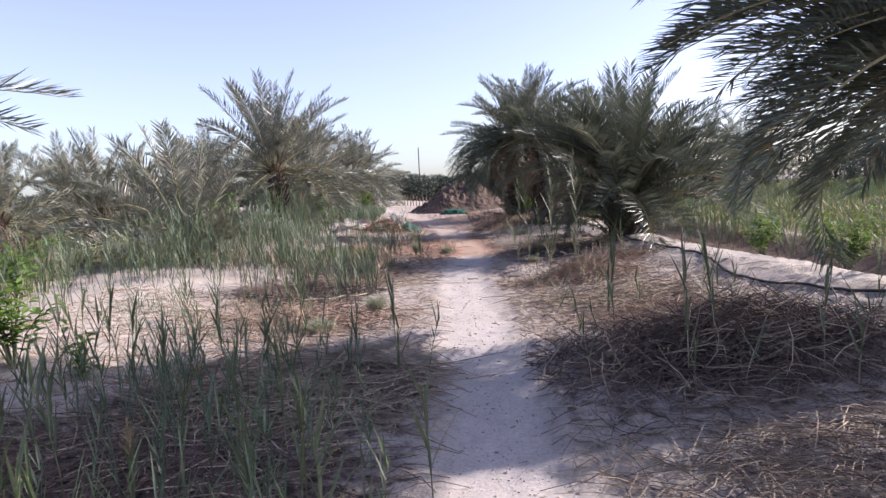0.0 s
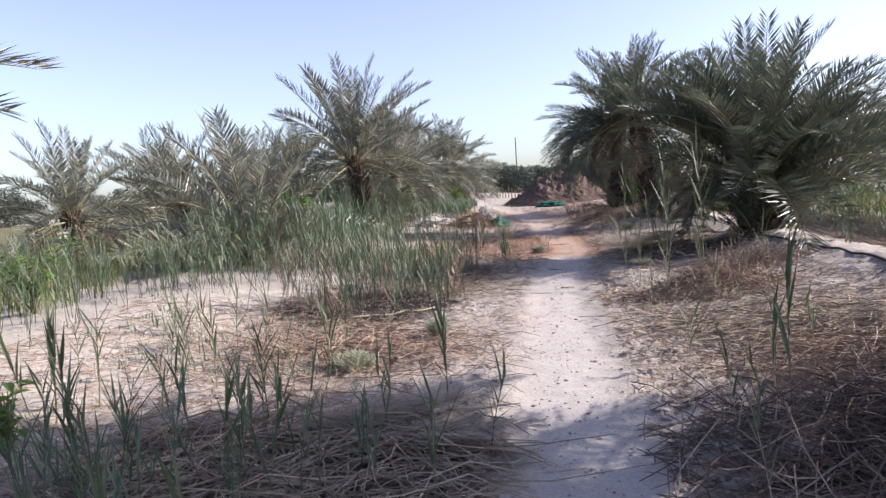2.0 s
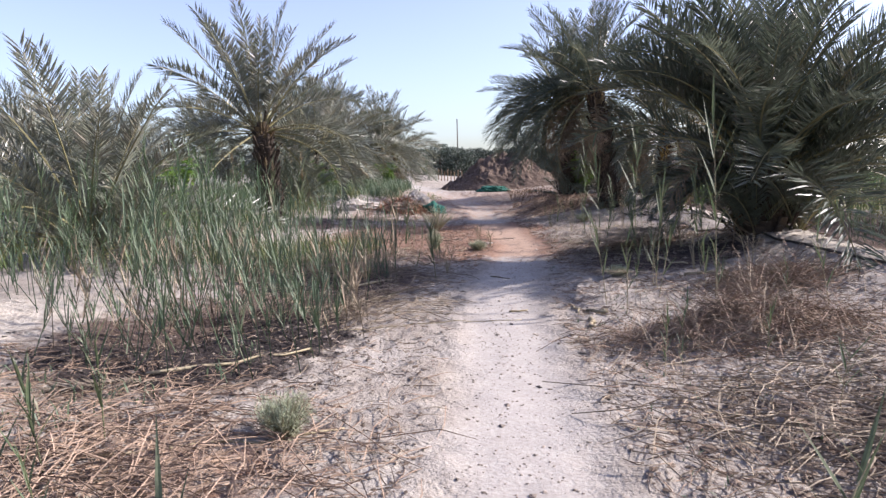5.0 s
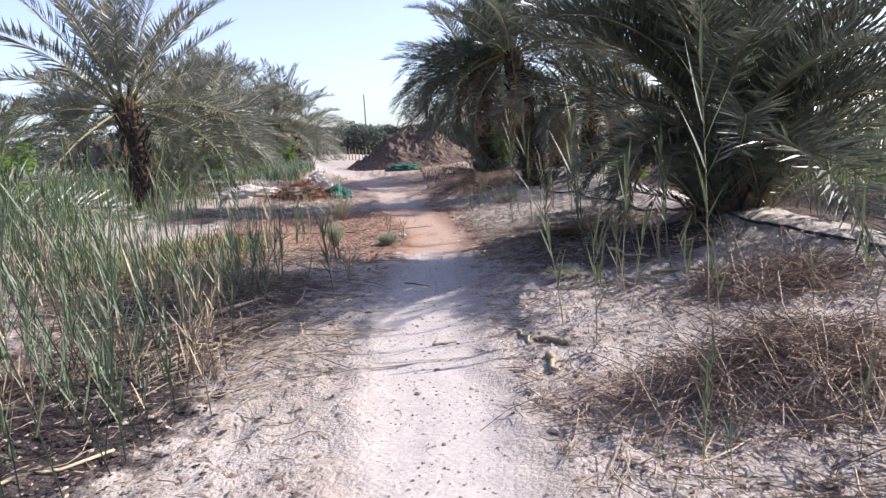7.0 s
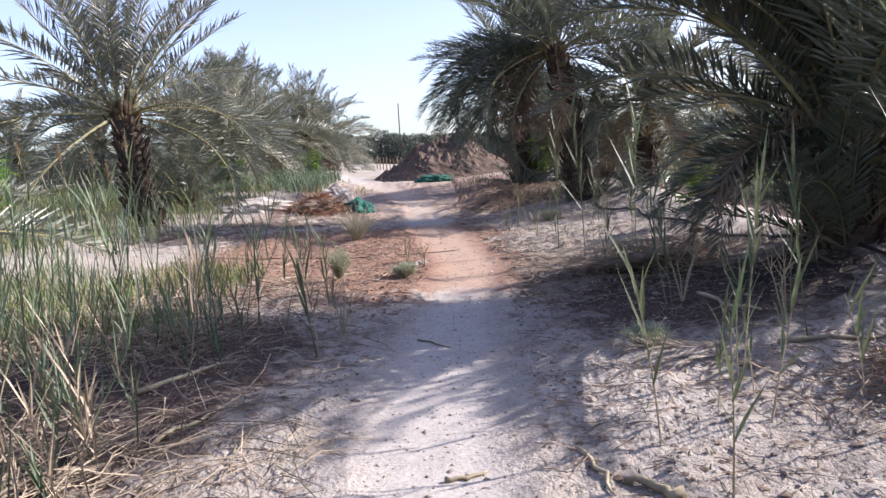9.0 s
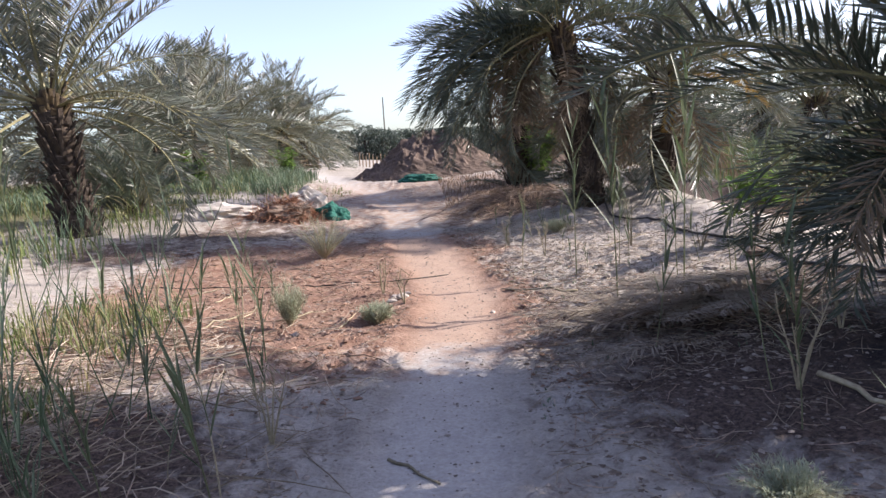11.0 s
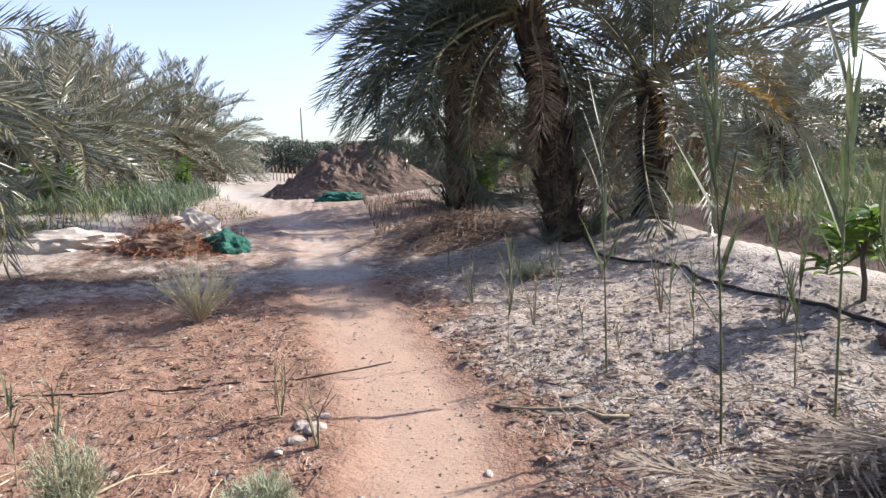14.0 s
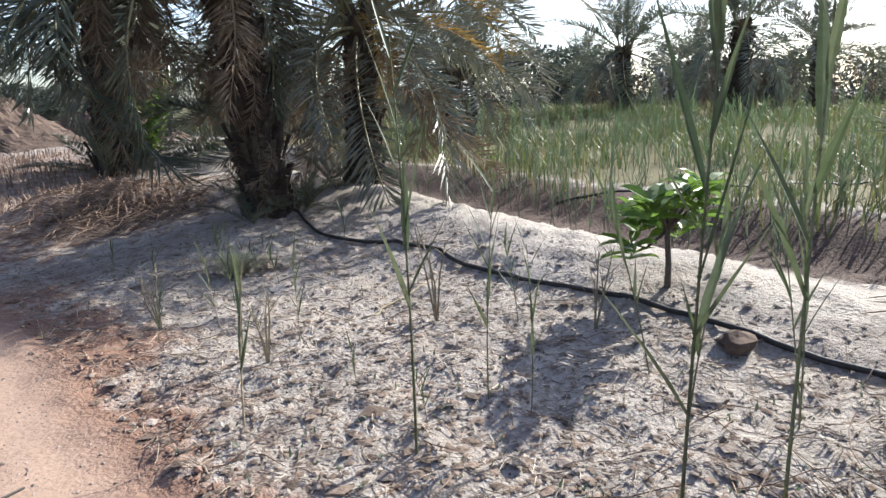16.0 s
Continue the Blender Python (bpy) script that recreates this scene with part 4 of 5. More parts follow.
def straw(name, label, mat, x, y, length, thick, seed, lift=0.0, heap=None, turn=None, arch=0.012, bow=0.05):
    """Loose stalks lying about: bent three-sided rods that follow the ground."""
    r = np.random.default_rng(seed)
    n = len(x)
    a = r.uniform(0, 2 * np.pi, n) if turn is None else turn + r.normal(0, 0.5, n)
    dx, dy = np.cos(a) * length / 2, np.sin(a) * length / 2
    kink = r.normal(0, bow, n) * length
    lifts = np.zeros(n) if heap is None else heap(x, y) * r.uniform(0.0, 1.0, n)
    pitch = r.normal(0, lift, n) * length
    rows = []
    for f, w in ((-1.0, 0.8), (-0.3, 1.0), (0.35, 0.9), (1.0, 0.35)):
        px, py = x + dx * f - np.sin(a) * kink * f * f, y + dy * f + np.cos(a) * kink * f * f
        pz = land_z(px, py) + thick * 0.9 + lifts + np.maximum(0, pitch * f + np.abs(pitch) * 0.6) + arch * length * (1 - f * f) * np.abs(r.normal(0, 1, n))
        for k in range(3):
            t = 2.1 * k
            rows.append(np.stack([px - np.sin(a) * np.cos(t) * thick * w, py + np.cos(a) * np.cos(t) * thick * w, pz + np.sin(t) * thick * w], -1))
    v = np.stack(rows, 1).reshape(-1, 3)
    quad = [(i * 3 + k, i * 3 + (k + 1) % 3, i * 3 + 3 + (k + 1) % 3, i * 3 + 3 + k) for i in range(3) for k in range(3)]
    faces = (np.arange(n)[:, None, None] * 12 + np.array(quad)[None]).reshape(-1, 4)
    me = bpy.data.meshes.new(name)
    me.from_pydata(v.tolist(), [], faces.tolist())
    me.materials.append(mat)
    return tagged(new(name, me), label, "straw", kind="stuff")


def cloud(n, cx, cy, rx, ry, seed):
    r = np.random.default_rng(seed)
    return cx + rx * np.clip(r.normal(0, 0.55, n), -1.6, 1.6), cy + ry * np.clip(r.normal(0, 0.55, n), -1.6, 1.6), r


def heap_of(cx, cy, rx, ry, hgt):
    return lambda px, py: hgt * np.exp(-(((px - cx) / rx) ** 2 + ((py - cy) / ry) ** 2))


SHEAVES = (
    ("straw_heap", "tangled heap of brown cut reed straw", STRAW_DARK, 2600, 2.15, 5.4, 1.35, 0.95, 0.28, 0.30, 0.0042, 301),
    ("straw_heap", "pale dry stalks on the straw heap", STRAW, 420, 2.2, 5.3, 1.3, 0.9, 0.30, 0.42, 0.0048, 302),
    ("straw_heap", "low tangled heap of rusty reed straw", STRAW_RUST, 1700, 2.05, 10.45, 0.85, 0.42, 0.17, 0.36, 0.0026, 303),
    ("straw_heap", "small heap of tangled dead stalks", STRAW_RUST, 700, 3.0, 12.2, 0.6, 0.4, 0.16, 0.4, 0.0035, 304),
    ("straw_heap", "pale broken stalks by the path edge", STRAW, 900, 2.3, 8.6, 1.3, 1.4, 0.05, 0.5, 0.0035, 305),
    ("straw_heap", "flattened pale reed stalks in the shade", STRAW, 900, -1.2, 5.1, 1.4, 1.2, 0.05, 0.5, 0.0055, 306),
    ("straw_heap", "brown matted stalks beneath the reeds", STRAW_DARK, 1100, -2.4, 3.2, 1.9, 1.3, 0.10, 0.5, 0.0035, 307),
    ("straw_heap", "rusty stalks strewn beside the path", STRAW_RUST, 1100, -1.7, 8.2, 1.2, 1.0, 0.05, 0.5, 0.0035, 308),
    ("straw_heap", "pale stalks strewn beneath the reeds", STRAW, 280, -1.2, 12.1, 0.9, 0.7, 0.05, 0.55, 0.0035, 309),
    ("straw_heap", "grey stalks lying among the reeds", STRAW, 650, -2.0, 14.6, 1.5, 1.4, 0.05, 0.6, 0.004, 310),
    ("straw_heap", "brown dead leaf litter in the palm shade", STRAW_RUST, 500, 2.6, 16.2, 1.2, 0.7, 0.03, 0.35, 0.003, 311),
    ("straw_heap", "rusty orange dead stalks on the waste pile", STRAW_ORANGE, 1300, -2.15, 24.5, 0.62, 0.42, 0.34, 0.38, 0.005, 312),
    ("straw_heap", "russet litter on the low ridge under the palm", STRAW_RUST, 900, 2.2, 24.4, 1.3, 0.7, 0.08, 0.4, 0.004, 313),
)
SHEAVES += (
    ("straw_heap", "curled pale stalks over the rusty straw heap", STRAW, 600, 2.05, 10.45, 0.8, 0.4, 0.17, 0.4, 0.0028, 318),
    ("straw_heap", "pale dead stalks on the small straw heap", STRAW, 300, 3.0, 12.2, 0.55, 0.35, 0.16, 0.4, 0.0028, 319),
    ("straw_heap", "broken pale canes on the red soil", CHAFF, 220, -1.9, 16.3, 1.0, 0.9, 0.0, 0.5, 0.0035, 320),
    ("straw_heap", "thin pale straw strewn over the crumbly soil", STRAW, 900, 1.9, 3.4, 1.3, 0.9, 0.02, 0.45, 0.003, 314),
    ("straw_heap", "brown stalks strewn over the crumbly soil", STRAW_DARK, 700, 2.2, 3.3, 1.5, 1.0, 0.02, 0.4, 0.003, 315),
    ("straw_heap", "rusty stalks spread on the soil past the heap", STRAW_RUST, 800, 2.4, 7.2, 1.0, 0.9, 0.12, 0.4, 0.003, 316),
    ("straw_heap", "long pale reed canes flattened by the path", STRAW, 160, -0.9, 5.6, 1.0, 0.7, 0.04, 1.2, 0.005, 317),
)
for nm, lb, mt, n, cx, cy, rx, ry, hh, ln, th, sd in SHEAVES:
    x, y, r = cloud(n, cx, cy, rx, ry, sd)
    ok = np.abs(x - path_x(y)) > 0.38
    x, y = x[ok], y[ok]
    straw(nm, lb, mt, x, y, ln * np.random.default_rng(sd).uniform(0.35, 1.2, len(x)), th, sd, 0.22 if hh > 0.15 else 0.08, heap_of(cx, cy, rx * 0.7, ry * 0.7, hh), arch=0.05, bow=0.12)
x, y, r = spread_xy(5200, -3.4, 3.9, 2.0, 24.0, 320, 0.0)
straw("loose_straw", "short broken straw scattered over the soil", STRAW, x, y, r.uniform(0.05, 0.28, len(x)), 0.0024, 321, 0.05)
x, y, r = spread_xy(4200, -3.4, 3.9, 2.0, 24.0, 322, 0.0)
straw("loose_straw", "brown twigs and dead leaves scattered over the soil", STRAW_RUST, x, y, r.uniform(0.04, 0.22, len(x)), 0.003, 323, 0.05)
x, y, r = spread_xy(2600, -5.0, -1.4, 5.5, 10.0, 331, 0.1)
straw("loose_straw", "broken reed stalks scattered over the pale sand", STRAW_RUST, x, y, r.uniform(0.05, 0.3, len(x)), 0.003, 332, 0.06)
x, y, r = spread_xy(4600, 0.9, 3.7, 14.8, 22.5, 324, 0.1)
straw("loose_straw", "pale chaff and broken stalks covering the soil", CHAFF, x, y, r.uniform(0.03, 0.13, len(x)), 0.0022, 325, 0.06)
x, y, r = spread_xy(3600, 0.8, 3.7, 7.0, 13.0, 326, 0.1)
straw("loose_straw", "brown chaff and broken stalks covering the soil", STRAW_RUST, x, y, r.uniform(0.03, 0.2, len(x)), 0.0024, 327, 0.06)
x, y, r = spread_xy(900, -3.0, 0.6, 15.0, 20.0, 328, 0.1)
straw("loose_straw", "dark twigs and chaff strewn on the red soil", STRAW_RUST, x, y, r.uniform(0.03, 0.16, len(x)), 0.0026, 329, 0.06)


def clods(name, label, mat, x, y, size, seed, flat=1.0):
    r = np.random.default_rng(seed)
    n = len(x)
    z = land_z(x, y) + size * 0.2 * flat
    o = np.array([(1, 0, 0), (0, 1, 0), (-1, 0, 0), (0, -1, 0), (0, 0, 0.42), (0, 0, -0.5)])
    a = r.uniform(0, 6.28, n)
    ca, sa = np.cos(a)[:, None], np.sin(a)[:, None]
    q = o[None] * np.array((1, 1, flat)) * r.uniform(0.5, 1.4, (n, 6, 1)) * size[:, None, None]
    v = np.stack([x[:, None] + q[..., 0] * ca - q[..., 1] * sa, y[:, None] + q[..., 0] * sa + q[..., 1] * ca, z[:, None] + q[..., 2]], -1).reshape(-1, 3)
    tri = np.array([(0, 1, 4), (1, 2, 4), (2, 3, 4), (3, 0, 4), (1, 0, 5), (2, 1, 5), (3, 2, 5), (0, 3, 5)])
    me = bpy.data.meshes.new(name)
    me.from_pydata(v.tolist(), [], (np.arange(n)[:, None, None] * 6 + tri[None]).reshape(-1, 3).tolist())
    me.materials.append(mat)
    return tagged(new(name, me), label, "clods", kind="stuff")


x, y, r = spread_xy(24000, -3.0, 4.0, 2.0, 23.0, 330, 0.15, 0.9)
clods("clods", "small crumbly clods of dry brown soil", CLOD, x, y, r.gamma(2.0, 0.0038, len(x)) + 0.003, 331)
x, y, r = spread_xy(6500, 0.8, 4.3, 14.8, 22.5, 343, 0.3, 1.6)
clods("clods", "pale crusty lumps of dry soil", CLOD, x, y, r.gamma(2.0, 0.005, len(x)) + 0.003, 344, 0.6)
x, y, r = spread_xy(9000, -3.2, 1.4, 14.8, 21.5, 333, 0.1, 1.1)
clods("clods", "crumbs of reddish soil and dead leaf", RED_CLOD, x, y, r.gamma(2.0, 0.0045, len(x)) + 0.003, 334)
x, y, r = spread_xy(12000, 0.8, 3.7, 7.0, 22.5, 335, 0.2, 1.3)
clods("leaf_litter", "dark flakes of dead leaf on the dry soil", FLAKE, x, y, r.gamma(2.0, 0.0042, len(x)) + 0.003, 336, 0.35)
x, y, r = spread_xy(5000, -3.2, -0.2, 6.0, 14.5, 337, 0.2, 1.3)
clods("leaf_litter", "dark flakes of dead reed leaf", FLAKE, x, y, r.gamma(2.0, 0.0045, len(x)) + 0.003, 338, 0.35)
# black flakes add the reeds' shade to the dark mud
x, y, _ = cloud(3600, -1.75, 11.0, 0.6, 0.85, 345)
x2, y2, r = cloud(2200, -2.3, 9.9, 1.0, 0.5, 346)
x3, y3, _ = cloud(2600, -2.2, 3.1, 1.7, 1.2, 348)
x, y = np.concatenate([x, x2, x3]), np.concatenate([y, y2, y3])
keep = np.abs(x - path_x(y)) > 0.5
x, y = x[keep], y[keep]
clods("leaf_litter", "black flakes under the reeds, dark mud with shade in their colour", MUCK_SHADE, x, y, r.gamma(2.0, 0.0045, len(x)) + 0.004, 347, 0.5)
x, y, r = cloud(3000, 2.1, 5.5, 1.4, 1.1, 349)
keep = np.abs(x - path_x(y)) > 0.45
clods("leaf_litter", "broken dead leaf pieces over the straw heap", FLAKE, x[keep], y[keep], r.gamma(2.0, 0.009, keep.sum()) + 0.006, 350, 0.3)
x, y, r = cloud(2400, -1.3, 5.5, 1.4, 1.0, 351)
keep = np.abs(x - path_x(y)) > 0.45
clods("leaf_litter", "broken dead reed leaf among the flattened stalks", FLAKE, x[keep], y[keep], r.gamma(2.0, 0.008, keep.sum()) + 0.005, 352, 0.25)
x, y, r = cloud(5200, 1.7, 17.4, 1.2, 2.4, 355)
keep = np.abs(x - path_x(y)) > 0.45
clods("leaf_litter", "brown leaf crumbs over the pale crusty soil", FLAKE, x[keep], y[keep], r.gamma(2.0, 0.0055, keep.sum()) + 0.003, 356, 0.35)
x, y, r = cloud(2600, 2.2, 8.4, 1.2, 1.6, 353)
keep = np.abs(x - path_x(y)) > 0.5
clods("leaf_litter", "dead leaf pieces and crumbs beside the path", FLAKE, x[keep], y[keep], r.gamma(2.0, 0.007, keep.sum()) + 0.004, 354, 0.35)
r = np.random.default_rng(340)
y = r.uniform(2, 23, 5200)
x = path_x(y) + r.normal(0, 0.34, 5200)
clods("grit", "tiny crumbs of soil on the trodden path", CLOD, x, y, r.gamma(2.0, 0.0024, 5200) + 0.002, 341)


# ---- fallen fronds, sticks, stones ----
def fallen_frond(x, y, az, scale, k, lift=0.0, label="dry brown palm frond lying on the ground"):
    ob = new("fallen_frond", FRONDS["dry"][k])
    ob.matrix_basis = pose(x, y, gz(x, y) + 0.03 + lift, 0, -4 if k == 0 else -16, az) @ Matrix.Diagonal((scale, scale, scale * 0.2, 1))
    return tagged(ob, label, "palm frond", "fallen palm fronds")


fr = np.random.default_rng(23)
for i in range(17):
    fallen_frond(2.75 + fr.uniform(0, 0.75), 15.75 + fr.uniform(0, 0.7), fr.normal(198, 12), fr.uniform(0.38, 0.56), 0, 0.008 * i, "grey dry palm frond in the heap under the palm")
for i in range(7):
    fallen_frond(2.3 + fr.uniform(0, 0.7), 15.1 + fr.uniform(0, 0.5), fr.normal(172, 16), fr.uniform(0.35, 0.5), 0, 0.008 * i, "pale grey dry palm frond flat on the shaded soil")
for i in range(8):
    fallen_frond(-2.7 + fr.uniform(0, 0.6), 24.2 + fr.uniform(0, 0.6), fr.normal(0, 50), fr.uniform(0.2, 0.32), 0, 0.05 + 0.03 * i, "rusty dead palm frond on the waste pile")
for px, py, az in ((1.0, 5.9, 20), (-2.9, 11.2, 30), (-1.9, 9.6, 200), (-2.6, 14.1, 10), (3.0, 20.8, 150), (2.3, 12.9, 170)):
    fallen_frond(px, py, az, 0.4, 0)


for i in range(9):
    fallen_frond(-1.75 + fr.uniform(0, 0.45), 5.75 + fr.uniform(-0.25, 0.45), fr.normal(14, 9), fr.uniform(0.36, 0.5), 0, 0.006 * i, "weathered grey palm frond flattened beside the path")


def stick(x, y, az, length, thick, label, mat, seed):
    r = np.random.default_rng(seed)
    b = Build()
    pts = []
    for i in range(7):
        s = i / 6
        px, py = x + math.cos(az) * length * s + r.normal(0, 0.012), y + math.sin(az) * length * s + r.normal(0, 0.012)
        pts.append((px, py, gz(px, py) + thick * 0.8))
    tube(b, pts, [thick * (1 - 0.5 * i / 6) for i in range(7)], 6)
    return tagged(new("stick", b.mesh("stick", [mat], True)), label, "stick", "fallen sticks")


for i, (px, py, az, ln, th) in enumerate(((-1.9, 8.4, 0.3, 1.3, 0.012), (-2.2, 9.7, 0.7, 1.2, 0.014), (-1.5, 13.2, 0.9, 0.7, 0.02), (1.25, 11.55, 2.2, 0.28, 0.025), (2.4, 13.1, -0.2, 0.6, 0.02), (-0.9, 17.0, 0.5, 0.5, 0.009), (-1.6, 15.6, 0.4, 0.9, 0.01), (0.2, 14.2, -0.9, 0.35, 0.009), (1.8, 17.2, 2.5, 0.8, 0.012), (2.6, 19.4, 0.3, 0.7, 0.01), (1.4, 5.2, 0.6, 1.1, 0.013), (0.35, 11.9, 0.3, 0.2, 0.012), (-1.55, 16.85, 0.93, 0.58, 0.009), (-2.03, 18.09, 1.03, 0.42, 0.01), (-1.43, 16.88, 1.25, 0.72, 0.008), (-1.66, 17.8, 1.4, 0.4, 0.007), (-0.29, 16.44, 1.45, 0.64, 0.007), (1.06, 11.41, -1.6, 0.36, 0.024), (0.97, 12.1, -1.5, 0.44, 0.013), (2.45, 14.5, -1.3, 0.7, 0.018), (-1.1, 12.4, 1.1, 0.5, 0.014))):
    stick(px, py, az, ln, th, "bleached dry stick lying on the soil", REED_STEM_DRY, 60 + i)


def line_along(name, pts, thick, mat, label, category, step=0.12, sides=8, wave=0.0):
    """A pipe or cord laid over the ground through a few given places."""
    pts = np.array(pts, float)
    d = np.concatenate([[0], np.cumsum(np.hypot(*np.diff(pts, axis=0).T))])
    s = np.arange(0, d[-1], step)
    px, py = np.interp(s, d, pts[:, 0]), np.interp(s, d, pts[:, 1])
    for _ in range(12):
        px[1:-1], py[1:-1] = (px[:-2] + px[1:-1] * 2 + px[2:]) / 4, (py[:-2] + py[1:-1] * 2 + py[2:]) / 4
    px = px + wave * vnoise(s * 1.7, s * 0 + 2.5, 77)
    pz = land_z(px, py)
    pz[1:-1] = np.maximum(pz[1:-1], (pz[:-2] + pz[2:]) / 2)
    b = Build()
    tube(b, np.stack([px, py, pz + thick * 0.7], -1), [thick] * len(s), sides)
    return tagged(new(name, b.mesh(name, [mat], True)), label, category)


line_along("irrigation_pipe", ((4.9, 4.0), (4.15, 6.9), (3.75, 8.8), (4.1, 10.8), (3.95, 13.4), (3.75, 16.8), (3.78, 18.2), (3.62, 19.2), (3.72, 20.4), (3.35, 21.4), (3.6, 22.8)), 0.017, HOSE, "black plastic irrigation pipe lying along the bank", "pipe", wave=0.05)
line_along("irrigation_pipe", ((6.5, 21.5), (8.0, 20.2), (9.5, 19.5), (12.0, 18.5)), 0.014, HOSE, "thin black irrigation pipe across the field", "pipe", wave=0.08)
line_along("drip_line", ((-2.6, 18.5), (-1.0, 18.45), (0.1, 18.4), (0.75, 18.75)), 0.006, HOSE, "thin dark drip line across the red soil", "pipe", sides=5, wave=0.06)
line_along("drip_line", ((-1.3, 11.15), (-0.4, 11.45), (0.5, 11.6)), 0.004, REED_STEM_DRY, "thin dry runner lying across the path", "runner", sides=5, wave=0.05)


def stone(x, y, size, seed, mat=None, label="small pale stone lying on the soil", squash=0.6, name="stone"):
    r = np.random.default_rng(seed)
    bm = bmesh.new()
    bmesh.ops.create_icosphere(bm, subdivisions=2, radius=1)
    for v in bm.verts:
        k = 1 + 0.35 * noise.noise(v.co * 1.4 + Vector((seed, 0, 0))) + 0.15 * noise.noise(v.co * 3.5 + Vector((0, seed, 0)))
        v.co = Vector((v.co.x * k * size * r.uniform(0.98, 1.02) * 1.25, v.co.y * k * size, v.co.z * k * size * squash))
    me = bpy.data.meshes.new(name)
    bm.to_mesh(me)
    bm.free()
    me.materials.append(mat or STONE)
    ob = new(name, me)
    ob.matrix_basis = pose(x, y, gz(x, y) + size * squash * 0.45, 0, 0, r.uniform(0, 360))
    return tagged(ob, label, "stone", "loose stones")


stone(3.64, 17.5, 0.09, 1, DIRT, "dark brown rounded stone against the black pipe")
for i, (px, py, sz) in enumerate(((0.12, 17.62, 0.06), (0.2, 17.5, 0.07), (0.1, 17.4, 0.055), (0.24, 17.68, 0.045), (0.02, 17.3, 0.04), (0.03, 7.4, 0.02), (3.1, 17.3, 0.07), (-0.2, 19.0, 0.035), (1.0, 16.9, 0.03), (-1.1, 16.2, 0.04))):
    stone(px, py, sz * 0.75, 5 + i, squash=0.5)


# ---- small plants ----
def leaf_shape(b, q, way, length, width, mat=0, cup=0.25):
    """A broad leaf with a folded midrib."""
    q, way = np.asarray(q, float), unit(way)
    side = unit(np.cross(way, (0.1, 0.05, 1.0)))
    up = np.cross(side, way)
    rows = [(0.0, 0.05), (0.3, 0.8), (0.6, 1.0), (0.85, 0.6)]
    verts = []
    for s, w in rows:
        c = q + way * length * s - up * length * 0.25 * s * s
        verts += [c - side * width * w / 2 + up * width * w * cup, c, c + side * width * w / 2 + up * width * w * cup]
    verts.append(q + way * length - up * length * 0.3)
    faces = []
    for i in range(3):
        a = i * 3
        faces += [(a, a + 1, a + 4, a + 3), (a + 1, a + 2, a + 5, a + 4)]
    faces += [(9, 10, 12), (10, 11, 12)]
    b.add(verts, faces, mat)


def leafy_shrub(x, y, hgt, rad, n, leaf, seed, label, name="leafy_shrub"):
    r = np.random.default_rng(seed)
    base = empty(name, pose(x, y, gz(x, y)), label, "shrub", "leafy shrubs")
    fb = Build()
    for k in range(9):
        a, d = r.uniform(0, 6.28), r.uniform(0.2, 1) * rad
        top = np.array((math.cos(a) * d, math.sin(a) * d, hgt * r.uniform(0.6, 1.05)))
        sb = Build()
        pts = [np.zeros(3) - (0, 0, 0.05), top * np.array((0.35, 0.35, 0.5)), top]
        tube(sb, pts, [0.010, 0.007, 0.003], 5)
        part("stem", sb.mesh("stem", [REED_STEM]), base)
        for j in range(n // 9):
            s = r.uniform(0.3, 1.0)
            q = pts[1] * min(1, s * 2) if s < 0.5 else pts[1] + (pts[2] - pts[1]) * (s * 2 - 1)
            b2 = r.uniform(0, 6.28)
            leaf_shape(fb, q + r.normal(0, 0.05, 3), (math.cos(b2), math.sin(b2), r.uniform(-0.2, 0.8)), leaf * r.uniform(0.6, 1.2), leaf * 0.5)
    part("foliage", fb.mesh("foliage", [BROAD]), base)
    return base


leafy_shrub(-3.9, 5.9, 0.95, 0.5, 300, 0.13, 1, "bright green broad-leaved shrub on the sandy edge")
leafy_shrub(-3.2, 5.75, 0.36, 0.2, 36, 0.13, 2, "small bright green broad-leaved seedling in sand")
leafy_shrub(-6.2, 9.6, 0.9, 1.0, 260, 0.13, 3, "green broad-leaved undergrowth beside the reeds")
leafy_shrub(-6.6, 19.6, 1.35, 1.0, 420, 0.26, 4, "yellow-green broad-leaved shrub below the palm")
leafy_shrub(-7.9, 20.8, 1.3, 1.0, 380, 0.26, 5, "yellow-green broad-leaved shrub in the grove")
leafy_shrub(-5.6, 30.0, 1.1, 0.8, 300, 0.18, 6, "bright green leafy shrub under the palms")
leafy_shrub(-3.9, 34.5, 1.0, 0.7, 260, 0.18, 7, "bright green leafy shrub by the farther path")
leafy_shrub(3.4, 27.6, 1.7, 0.9, 420, 0.18, 8, "leafy green shrub behind the drooping palm")
leafy_shrub(5.4, 11.5, 0.8, 0.7, 240, 0.12, 9, "green leafy weeds on the far side of the bank")
leafy_shrub(5.6, 9.4, 0.9, 0.8, 260, 0.12, 10, "yellow-green leafy weeds behind the bank")


